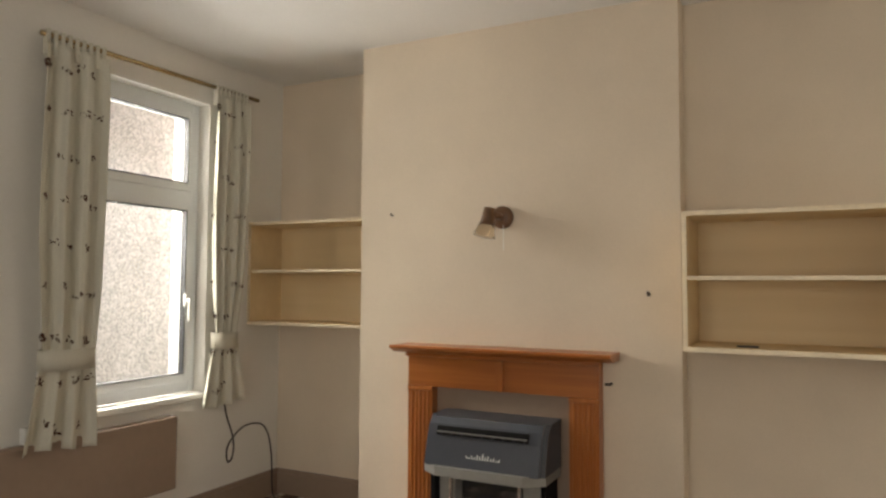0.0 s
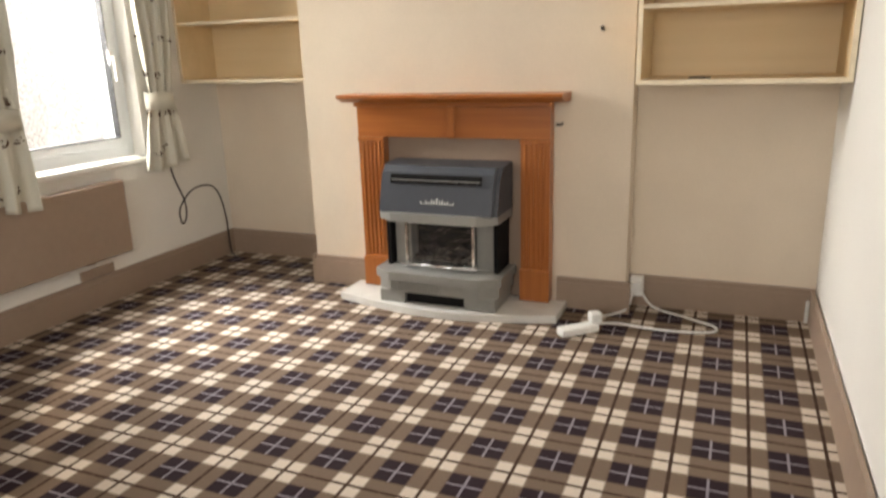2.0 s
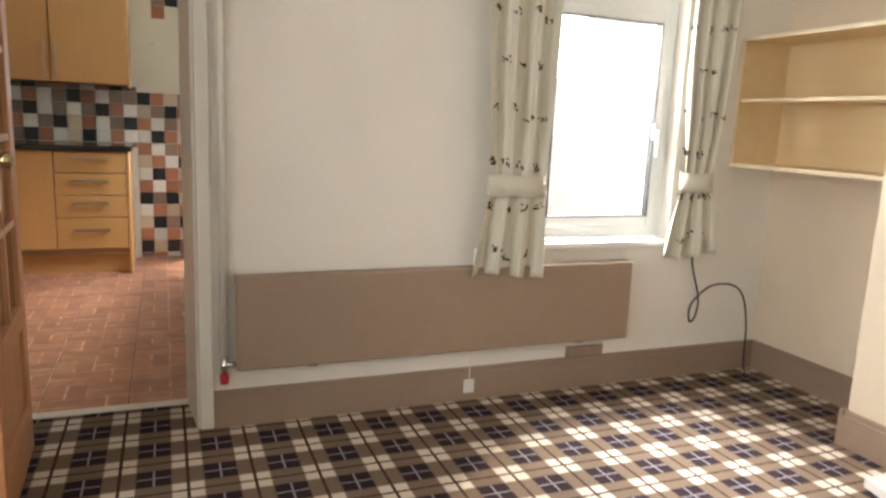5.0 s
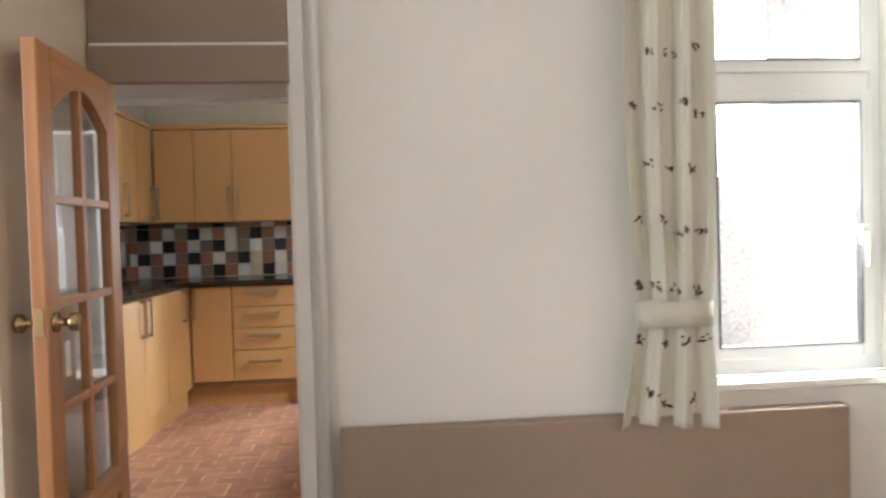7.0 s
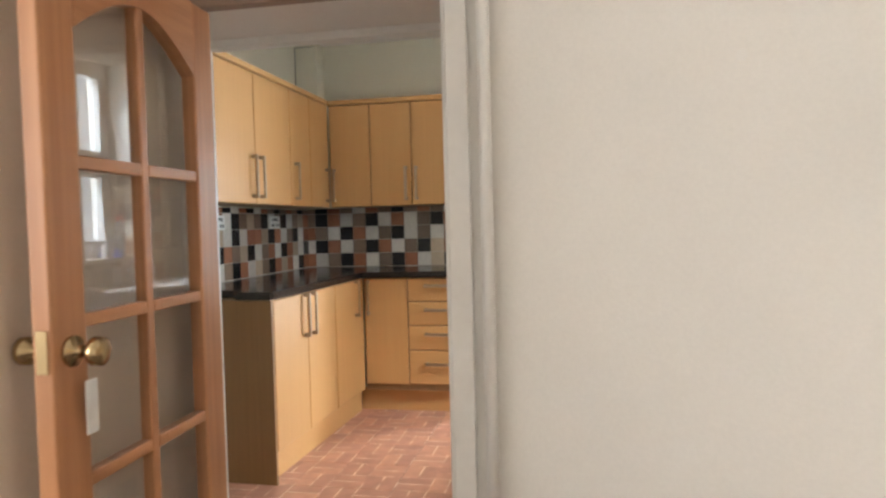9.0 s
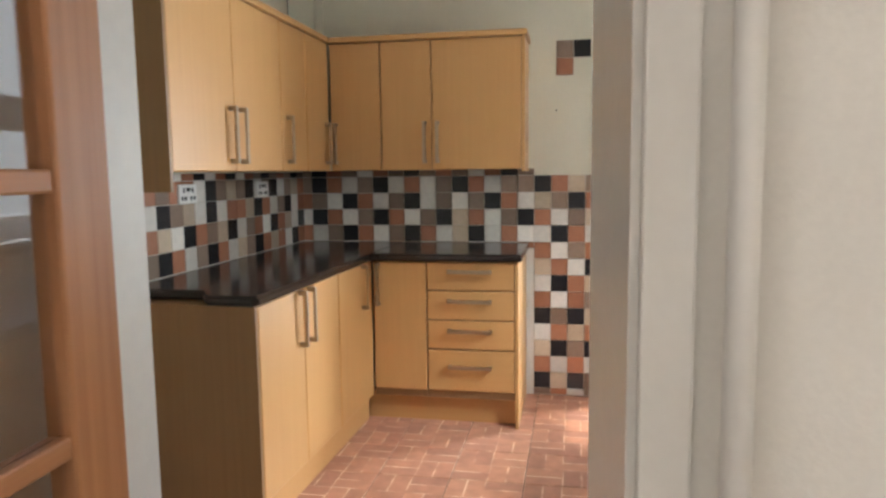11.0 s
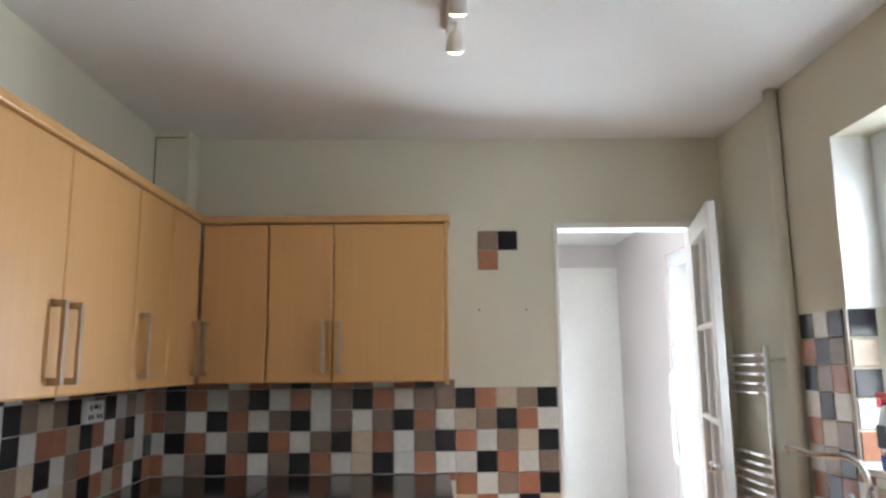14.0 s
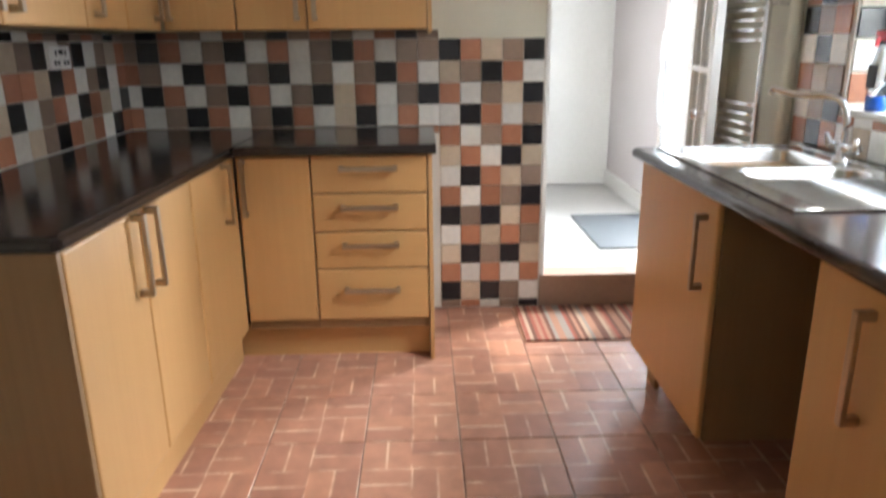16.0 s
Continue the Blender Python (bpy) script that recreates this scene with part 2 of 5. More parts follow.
WORKTOP = material("dark_brown_laminate", (0.028, 0.019, 0.017), 0.16, grain=0.3, scale=260, stain=0.08)
STEEL = material("brushed_stainless_steel", (0.60, 0.60, 0.60), 0.22, 1.0, grain=0.05, scale=150)
CHROME = material("polished_chrome", (0.75, 0.75, 0.76), 0.08, 1.0, grain=0.01)
NICKEL = material("satin_nickel", (0.45, 0.36, 0.27), 0.30, 1.0)
BRASS = material("tarnished_brass", (0.45, 0.33, 0.18), 0.25, 1.0)
MARBLE = material("white_marble_hearth", (0.66, 0.64, 0.60), 0.25, scale=9, grain=0.10, stain=0.08)
CHARCOAL = material("charcoal_enamel", (0.048, 0.053, 0.066), 0.36, grain=0.04)
SILVER = material("grey_silver_paint", (0.30, 0.295, 0.275), 0.34, 0.3, grain=0.04)
FIREBLACK = material("black_firebox", (0.008, 0.007, 0.007), 0.85, grain=0.2, spec=0.15)
COAL = material("ceramic_coals", (0.02, 0.017, 0.015), 0.9, grain=0.3)
GROUT = material("pale_grout", (0.62, 0.57, 0.50), 0.85, scale=200)
GLAZES = {"K": glaze("black_glaze", (0.018, 0.017, 0.020)), "W": glaze("white_glaze", (0.70, 0.66, 0.60)), "T": glaze("terracotta_glaze", (0.38, 0.165, 0.095)), "B": glaze("brown_grey_glaze", (0.25, 0.175, 0.13)), "C": glaze("sand_glaze", (0.52, 0.41, 0.30))}
FLOORTILE = block_print()
FLOORGROUT = material("brown_floor_grout", (0.14, 0.075, 0.05), 0.9)
STEPTILE = material("brown_step_paint", (0.34, 0.22, 0.16), 0.6, stain=0.12)
PLASTIC = material("white_plastic", (0.76, 0.75, 0.72), 0.35)
BLACKPLASTIC = material("black_plastic", (0.015, 0.015, 0.016), 0.4)
REDPLASTIC = material("red_plastic", (0.55, 0.03, 0.04), 0.3)
BLUELIQUID = material("blue_liquid", (0.02, 0.10, 0.45), 0.15)
CABLE = material("dark_cable", (0.045, 0.035, 0.03), 0.5)
HALLFLOOR = material("pale_grey_vinyl", (0.50, 0.48, 0.45), 0.35, stain=0.08)
GREYMAT = material("dark_grey_mat", (0.10, 0.105, 0.11), 0.95, scale=300, grain=0.25, bump=0.4)
PEBBLEDASH = material("pebbledash_render", (0.46, 0.43, 0.425), 0.95, scale=55, grain=0.42, bump=1.0, stain=0.12)
CONCRETE = material("yard_concrete", (0.14, 0.135, 0.125), 0.9, scale=30, grain=0.15)
BRICKWALL = material("red_brick_outer_wall", (0.33, 0.17, 0.12), 0.9, scale=60, grain=0.25)
PANE = glass("clear_glass")
RIBBED = glass("frosted_glass", (0.97, 0.98, 0.98), 0.28)
CLEARPLASTIC = glass("clear_plastic", (0.90, 0.95, 0.98), 0.12)
SHADEGLASS = glass("amber_glass", (0.65, 0.55, 0.42), 0.12)
RUG = stripes("striped_rug", 1, 0.017, ((0.30, 0.10, 0.07), (0.42, 0.30, 0.22), (0.16, 0.08, 0.06), (0.36, 0.19, 0.13), (0.28, 0.24, 0.21)))
CURTAIN = material("cream_curtain_cotton", (0.60, 0.575, 0.49), 0.95, scale=350, grain=0.06, bump=0.3, stain=0.03, spec=0.1)
SPRIG = material("brown_printed_sprig", (0.09, 0.045, 0.03), 0.95, spec=0.1)
BULB = glowing("warm_bulb", (1.0, 0.72, 0.35), 14.0)

# ---- building helpers ----


def box(bm, x0, y0, z0, x1, y1, z1, bevel=0.0):
    r = bmesh.ops.create_cube(bm, size=1.0, matrix=Matrix.Translation(((x0 + x1) / 2, (y0 + y1) / 2, (z0 + z1) / 2)) @ Matrix.Diagonal((x1 - x0, y1 - y0, z1 - z0, 1)))
    if bevel:
        edges = list({e for v in r["verts"] for e in v.link_edges})
        bmesh.ops.bevel(bm, geom=edges, offset=bevel, segments=2, profile=0.5, affect="EDGES")


def boxes(*dims, bevel=0.0):
    bm = bmesh.new()
    for d in dims:
        box(bm, *d, bevel=bevel)
    return bm


def tube(bm, points, r, sides=10, closed_ends=True):
    """A round tube along points."""
    rings = []
    for i, p in enumerate(points):
        a, c = Vector(points[max(i - 1, 0)]), Vector(points[min(i + 1, len(points) - 1)])
        q = (c - a).to_track_quat("Z", "Y")
        rr = r[i] if isinstance(r, (list, tuple)) else r
        rings.append([bm.verts.new(Vector(p) + q @ Vector((rr * math.cos(2 * math.pi * k / sides), rr * math.sin(2 * math.pi * k / sides), 0))) for k in range(sides)])
    for a, c in zip(rings, rings[1:]):
        for k in range(sides):
            bm.faces.new((a[k], a[(k + 1) % sides], c[(k + 1) % sides], c[k]))
    if closed_ends:
        bm.faces.new(rings[0][::-1])
        bm.faces.new(rings[-1])


def tubes(*runs, sides=10):
    bm = bmesh.new()
    for pts, r in runs:
        tube(bm, pts, r, sides)
    return bm


def smooth_path(points, steps=8):
    """A Catmull-Rom curve through points."""
    P = [Vector(p) for p in points]
    P = [P[0] * 2 - P[1]] + P + [P[-1] * 2 - P[-2]]
    out = []
    for i in range(1, len(P) - 2):
        a, b, c, d = P[i - 1:i + 3]
        for s in range(steps):
            t = s / steps
            out.append(0.5 * (2 * b + (c - a) * t + (2 * a - 5 * b + 4 * c - d) * t * t + (3 * b - a - 3 * c + d) * t ** 3))
    return out + [P[-2]]


def prism(bm, outline, axis, a, c):
    """Extrudes an outline of (u, v) between a and c on the axis: 'x' (u=y, v=z), 'y' (u=x, v=z), 'z' (u=x, v=y)."""
    def at(u, v, w):
        return {"x": (w, u, v), "y": (u, w, v), "z": (u, v, w)}[axis]
    lo = [bm.verts.new(at(u, v, a)) for u, v in outline]
    hi = [bm.verts.new(at(u, v, c)) for u, v in outline]
    k = len(outline)
    for i in range(k):
        bm.faces.new((lo[i], lo[(i + 1) % k], hi[(i + 1) % k], hi[i]))
    bm.faces.new(lo[::-1])
    bm.faces.new(hi)
    bmesh.ops.recalc_face_normals(bm, faces=bm.faces)


def mesh_of(bm, mat, smooth=False, name="mesh"):
    me = bpy.data.meshes.new(name)
    bm.to_mesh(me)
    bm.free()
    me.materials.append(mat)
    if smooth:
        me.polygons.foreach_set("use_smooth", [True] * len(me.polygons))
    return me


def part(name, bm, mat, parent=None, label="", smooth=False):
    ob = new(name, mesh_of(bm, mat, smooth, name))
    ob.parent = parent
    if label:
        ob["label"] = label
    return ob


def thing(name, label, category, kind="", group="", m=None):
    ob = new(name)
    ob.empty_display_size = 0.1
    if m is not None:
        ob.matrix_world = m
    return tagged(ob, label, category, group, kind)


def structure(name, bm, mat, label, category="wall"):
    return tagged(part(name, bm, mat), label, category, kind="structure")

# ---- the shell ----
WX, WB = -2.92, -3.20            # window wall: room face and outer face
BY, LA, RA, RX = 3.446, 3.81, 3.585, 0.36   # chimney breast face, alcove backs, right wall
CEIL, KX, KL, KC = 2.57, -6.462, -0.735, 2.62
DY0, DY1, DTOP = 0.30, 1.04, 1.78          # kitchen doorway
WY0, WY1, WZ0, WZ1 = 2.46, 3.19, 0.70, 2.31  # living-room window
SOUTH = -1.9

ground = structure("ground", boxes((-60, -60, -0.30, 60, 60, -0.12)), CONCRETE, "grey concrete yard ground round the house", "ground")
floor = structure("floor_living", boxes((-3.0, SOUTH - 0.1, -0.12, RX + 0.1, 3.95, 0.0)), CARPET, "brown, cream and navy tartan fitted carpet", "floor")
structure("floor_kitchen_base", boxes((-6.6, -0.9, -0.12, -3.0, 2.5, -0.006)), FLOORGROUT, "brown grout bed of the kitchen floor", "floor")
structure("floor_hall", boxes((-9.1, 0.9, -0.12, KX, 2.5, 0.170)), HALLFLOOR, "pale grey vinyl hall floor one step up", "floor")

# window wall, with the doorway and the window cut through it
wall_west = structure("wall_west", boxes(
    (WB, DY1, 0, WX, WY0, CEIL), (WB, WY0, 0, WX, WY1, WZ0 - 0.03), (WB, WY0, WZ1, WX, WY1, CEIL), (WB, WY1, 0, WX, LA + 0.15, CEIL),
    (WB, DY0, DTOP, WX, DY1, CEIL), (WB, KL - 0.2, 0, WX, DY0, KC)), WHITEWALL, "off-white painted plaster wall with window and doorway")
structure("wall_breast", boxes((-2.062, BY, 0, -1.60, LA + 0.1, CEIL), (-0.87, BY, 0, -0.425, LA + 0.1, CEIL), (-1.60, BY, 0.82, -0.87, LA + 0.1, CEIL), (-1.60, BY + 0.13, 0, -0.87, LA + 0.1, 0.82)),
          CREAM, "cream painted chimney breast", "wall")
structure("wall_alcove_west", boxes((WX, LA, 0, -2.062, LA + 0.15, CEIL)), CREAM, "cream painted alcove wall")
structure("wall_alcove_east", boxes((-0.425, RA, 0, RX, RA + 0.37, CEIL)), CREAM, "cream painted shallow alcove wall")
structure("wall_east", boxes((RX, SOUTH, 0, RX + 0.15, 3.95, CEIL)), WHITEWALL, "white painted side wall")
# The opening is an unseen window, added to let the front lamp in.
structure("wall_south", boxes((-3.0, SOUTH - 0.15, 0, -1.5, SOUTH, CEIL), (0.1, SOUTH - 0.15, 0, RX + 0.15, SOUTH, CEIL), (-1.5, SOUTH - 0.15, 0, 0.1, SOUTH, 0.7), (-1.5, SOUTH - 0.15, 2.2, 0.1, SOUTH, CEIL)), CREAM, "cream painted wall")
structure("wall_cupboard", boxes((WX, 0.26, 0, -2.31, 0.40, CEIL), (-2.45, SOUTH, 0, -2.31, 0.26, CEIL)), CREAM, "cream painted wall of the stair cupboard beside the door")
structure("ceiling_living", boxes((-3.2, SOUTH - 0.15, CEIL, RX + 0.15, 3.95, CEIL + 0.12)), CEILING, "white plaster living room ceiling", "ceiling")

# kitchen shell; its window wall runs askew
SKEW = pose(KX, 2.127, 0, 0, 0, -0.4)
KS0, KS1, KZ0, KZ1 = 1.0, 2.45, 1.10, 2.29   # kitchen window along that wall
HY0, HY1, HTOP = 1.246, 1.985, 2.172             # doorway to the hall
structure("wall_kitchen_end", boxes((KX - 0.12, KL - 0.2, 0, KX, HY0, KC), (KX - 0.12, HY1, 0, KX, 2.45, KC), (KX - 0.12, HY0, HTOP, KX, HY1, KC)), KITCHENWALL, "pale cream painted kitchen end wall")
structure("wall_kitchen_south", boxes((KX - 0.12, KL - 0.2, 0, WB, KL, KC)), KITCHENWALL, "pale cream painted kitchen wall")
wk = structure("wall_kitchen_window", boxes((-0.1, 0, 0, KS0, 0.28, KC), (KS1, 0, 0, 3.5, 0.28, KC), (KS0, 0, 0, KS1, 0.28, KZ0 - 0.02), (KS0, 0, KZ1, KS1, 0.28, KC)), KITCHENWALL, "pale grey-cream painted kitchen window wall")
wk.matrix_world = SKEW
structure("ceiling_kitchen", boxes((KX - 0.12, KL - 0.2, KC, WB, 2.6, KC + 0.12)), CEILING, "white plaster kitchen ceiling", "ceiling")
structure("wall_lining", boxes((WB - 0.012, DY1 + 0.03, 0, WB, 2.0, KC), (WB - 0.012, KL, 0, WB, DY0 - 0.03, KC), (WB - 0.012, DY0 - 0.03, DTOP + 0.06, WB, DY1 + 0.03, KC)), KITCHENWALL, "pale cream painted kitchen side of the wall")
structure("pipe_boxing", boxes((KX, KL, 2.15, KX + 0.14, KL + 0.17, KC), bevel=0.002), KITCHENWALL, "cream painted boxed-in pipe in the corner", "trim")

# hall beyond
structure("wall_hall_south", boxes((-9.0, 1.0, 0, KX - 0.12, 1.16, 2.6)), HALLWALL, "pale mauve-grey hall wall")
HD0, HD1 = -7.62, -6.80
structure("wall_hall_north", boxes((-9.0, 2.20, 0, HD0, 2.35, 2.6), (HD1, 2.20, 0, KX - 0.12, 2.35, 2.6), (HD0, 2.20, 2.17, HD1, 2.35, 2.6), (HD0, 2.20, 0, HD1, 2.35, 0.17)), HALLWALL, "pale mauve-grey hall wall")
structure("wall_hall_end", boxes((-9.0, 1.0, 0, -8.85, 2.35, 2.6)), HALLWALL, "pale mauve-grey hall end wall")
structure("ceiling_hall", boxes((-9.0, 1.0, 2.45, KX - 0.12, 2.35, 2.57)), CEILING, "white hall ceiling", "ceiling")
structure("baseboard_hall", boxes((-8.85, 2.18, 0.17, HD0, 2.20, 0.29)), GLOSSWHITE, "white hall skirting board", "baseboard")
structure("step_riser", boxes((KX, HY0, 0.0, KX + 0.012, HY1, 0.150), (KX - 0.12, HY0, 0.150, KX + 0.02, HY1, 0.176)), STEPTILE, "worn brown step up to the hall", "step")

# unseen blocks over extension and house that shut out sun, and the yard walls
structure("unseen_roof_kitchen", boxes((-9.1, -1.0, 2.80, -3.2, 2.55, 2.92)), BRICKWALL, "unseen flat roof over the kitchen extension, shutting out the sun", "roof")
structure("unseen_upper_block", boxes((-3.2, -2.1, 2.72, 0.6, 4.0, 5.6)), PEBBLEDASH, "unseen rendered block over the living room, shutting out the sun", "wall")
structure("neighbour_wall", boxes((-12.0, 4.30, -0.12, -3.2, 4.55, 2.95)), PEBBLEDASH, "grey-pink pebbledashed neighbouring wall", "wall")


def skirting(name, x0, y0, x1, y1, height=0.148):
    bm = bmesh.new()
    box(bm, min(x0, x1), min(y0, y1), 0, max(x0, x1), max(y0, y1), height - 0.022)
    t = 0.006
    if abs(x1 - x0) > abs(y1 - y0):
        box(bm, min(x0, x1), min(y0, y1) + t, height - 0.022, max(x0, x1), max(y0, y1), height)
    else:
        box(bm, min(x0, x1), min(y0, y1), height - 0.022, max(x0, x1) - t, max(y0, y1), height)
    return structure(name, bm, BROWN, "taupe-brown painted skirting board", "baseboard")


skirting("baseboard_west", WX, DY1 + 0.051, WX + 0.022, LA)
skirting("baseboard_alcove_west", WX + 0.022, LA - 0.022, -2.084, LA)
skirting("baseboard_breast_return", -2.084, BY - 0.022, -2.062, LA - 0.022)
skirting("baseboard_breast_west", -2.062, BY - 0.022, -1.725, BY)
skirting("baseboard_breast_east", -0.74, BY - 0.022, -0.403, BY)
skirting("baseboard_alcove_east", -0.425, RA - 0.022, RX - 0.022, RA)
skirting("baseboard_east", RX - 0.022, SOUTH, RX, RA)

# doorway trim: white architrave and lining, brown head board
structure("trim_doorway", boxes((WX, DY1, 0, WX + 0.018, DY1 + 0.05, CEIL - 0.005), (WX - 0.03, 0.424, 0, WX + 0.006, 0.440, DTOP), (WB - 0.03, DY0 - 0.06, 0, WB - 0.012, DY0, DTOP + 0.06), (WB - 0.02, DY0, 0, WX, DY0 + 0.012, DTOP), bevel=0.003), GLOSSWHITE, "white gloss door lining and architrave", "trim")
_bm = bmesh.new()
prism(_bm, [(WX + 0.002, DY1 - 0.010), (WX + 0.002, DY1), (WB - 0.011, DY1), (WB - 0.011, DY1 + 0.03), (WB - 0.04, DY1 + 0.03), (WB - 0.04, 1.003), (WB - 0.01, 1.0)], "z", 0.0, DTOP)
structure("trim_jamb", _bm, GLOSSWHITE, "white splayed door jamb", "trim")
structure("trim_doorhead", boxes((WB - 0.03, DY0 + 0.012, DTOP - 0.022, WB + 0.02, DY1 - 0.012, DTOP), (WX - 0.02, 0.41, DTOP + 0.004, WX + 0.03, DY1, DTOP + 0.12), bevel=0.003), GLOSSWHITE, "white strip under the door head", "trim")
structure("doorhead_board", boxes((WX, 0.405, DTOP - 0.01, WX + 0.035, DY1 - 0.001, DTOP + 0.11), (WX, 0.405, DTOP + 0.112, WX + 0.022, DY1 - 0.001, CEIL), bevel=0.003), BROWN, "taupe-brown painted board over the doorway", "trim")
structure("threshold_strip", boxes((WB - 0.03, DY0, -0.004, WB + 0.02, DY1, 0.006), bevel=0.002), GLOSSWHITE, "pale metal threshold strip", "trim")
structure("floor_doorway", boxes((WB + 0.02, DY0, -0.05, WX, DY1, -0.001)), CARPET, "tartan carpet in the doorway", "floor")


# ---- living room window ----
def living_window():
    w = tagged(new("window_1"), "white plastic casement window with top light", "window", kind="structure")
    fx0, fx1 = -3.065, -3.0
    a, b, c, d = WY0, WY1, WZ0, WZ1
    part("window_frame", boxes((fx0, a, c, fx1, a + 0.045, d), (fx0, b - 0.045, c, fx1, b, d), (fx0, a + 0.045, d - 0.055, fx1, b - 0.045, d), (fx0, a + 0.045, c, fx1, b - 0.045, c + 0.06), (fx0, a + 0.045, 1.742, fx1, b - 0.045, 1.808), bevel=0.004), UPVC, w)
    for lo, hi, nm in ((c + 0.06, 1.742, "casement"), (1.808, d - 0.055, "top_light")):
        s = 0.042
        y0, y1 = a + 0.045, b - 0.045
        f = part(nm, boxes((fx0 + 0.005, y0, lo, fx1 + 0.012, y0 + s, hi), (fx0 + 0.005, y1 - s, lo, fx1 + 0.012, y1, hi), (fx0 + 0.005, y0 + s, hi - s, fx1 + 0.012, y1 - s, hi), (fx0 + 0.005, y0 + s, lo, fx1 + 0.012, y1 - s, lo + s), bevel=0.004), UPVC, w)
        g = 0.005
        part("gasket", boxes((-3.025, y0 + s, lo + s, -2.985, y0 + s + g, hi - s), (-3.025, y1 - s - g, lo + s, -2.985, y1 - s, hi - s), (-3.025, y0 + s + g, hi - s - g, -2.985, y1 - s - g, hi - s), (-3.025, y0 + s + g, lo + s, -2.985, y1 - s - g, lo + s + g)), GASKET, f)
        p = part("pane", boxes((-3.019, y0 + s + g, lo + s + g, -3.013, y1 - s - g, hi - s - g)), PANE, f)
        p.visible_shadow = False
    hd = boxes((-2.988, b - 0.098, 1.17, -2.970, b - 0.072, 1.24), (-2.971, b - 0.094, 1.19, -2.945, b - 0.078, 1.215), (-2.957, b - 0.094, 1.09, -2.943, b - 0.078, 1.215), bevel=0.003)
    part("handle", hd, PLASTIC, w, "white plastic handle")
    part("window_sill", boxes((-3.0, a, c - 0.03, WX + 0.035, b, c), bevel=0.006), GLOSSWHITE, w, "white gloss sill board")
    part("reveal", boxes((-2.999, a + 0.001, d - 0.008, WX + 0.003, b - 0.001, d + 0.006)), GLOSSWHITE, w)


living_window()

# ---- glazed inner door, open against the cupboard wall ----


def arched_door():
    t = thing("glazed_door", "open varnished wooden door with eight arched-top panes", "door", m=pose(WX + 0.01, 0.442, 0, 0, 0, 2.5))
    W, H, T = 0.575, 1.765, 0.036
    st, y0, y1 = 0.085, 0.0, T
    part("stile", boxes((0, y0, 0.01, st, y1, H), bevel=0.004), DOORWOOD, t)
    part("stile", boxes((W - st, y0, 0.01, W, y1, H), bevel=0.004), DOORWOOD, t)
    part("bottom_rail", boxes((st, y0, 0.01, W - st, y1, 0.20), bevel=0.003), DOORWOODX, t)
    part("lower_panel", boxes((st, y0 + 0.012, 0.20, W - st, y1 - 0.012, 0.47), bevel=0.003), DOORWOOD, t)
    part("middle_rail", boxes((st, y0, 0.47, W - st, y1, 0.55), bevel=0.003), DOORWOODX, t)
    bm = bmesh.new()
    lo, hi = 1.60, 1.69
    arc = [(st + (W - 2 * st) * i / 14, lo + (hi - lo) * math.sin(math.pi * i / 14)) for i in range(15)]
    prism(bm, [(st, H), (st, lo)] + arc[1:-1] + [(W - st, lo), (W - st, H)], "y", y0, y1)
    part("arched_top_rail", bm, DOORWOODX, t)
    cx = W / 2
    part("glazing_bar", boxes((cx - 0.012, y0 + 0.004, 0.55, cx + 0.012, y1 - 0.004, hi + 0.005), bevel=0.003), DOORWOOD, t)
    for z in (0.83, 1.105, 1.375):
        for xa, xb in ((st, cx - 0.012), (cx + 0.012, W - st)):
            part("glazing_bar", boxes((xa, y0 + 0.004, z - 0.012, xb, y1 - 0.004, z + 0.012), bevel=0.003), DOORWOODX, t)
    zs = (0.55, 0.83, 1.105, 1.375, hi)
    for za, zb in zip(zs, zs[1:]):
        for xa, xb in ((st, cx - 0.012), (cx + 0.012, W - st)):
            p = part("pane", boxes((xa, T / 2 - 0.002, za + (0.012 if za > 0.6 else 0), xb, T / 2 + 0.002, zb - (0.012 if zb < 1.6 else 0.0))), PANE, t)
            p.visible_shadow = False
    for s, y in ((1, T), (-1, 0.0)):
        kz, kx = 1.06, W - 0.045
        k = part("knob", tubes(([(kx, y, kz), (kx, y + s * 0.006, kz), (kx, y + s * 0.007, kz), (kx, y + s * 0.03, kz), (kx, y + s * 0.04, kz), (kx, y + s * 0.055, kz), (kx, y + s * 0.062, kz)], [0.026, 0.026, 0.011, 0.010, 0.024, 0.024, 0.012]), sides=16), BRASS, t, "tarnished brass door knob", True)
    part("latch_plate", boxes((W - 0.001, 0.008, 1.03, W + 0.0025, 0.028, 1.10)), BRASS, t)
    part("key_tag", boxes((W - 0.075, T + 0.02, 0.92, W - 0.045, T + 0.023, 1.01), bevel=0.001), PLASTIC, t, "white tag hanging from the knob")


arched_door()

# ---- radiator, pipes and small wall fittings ----


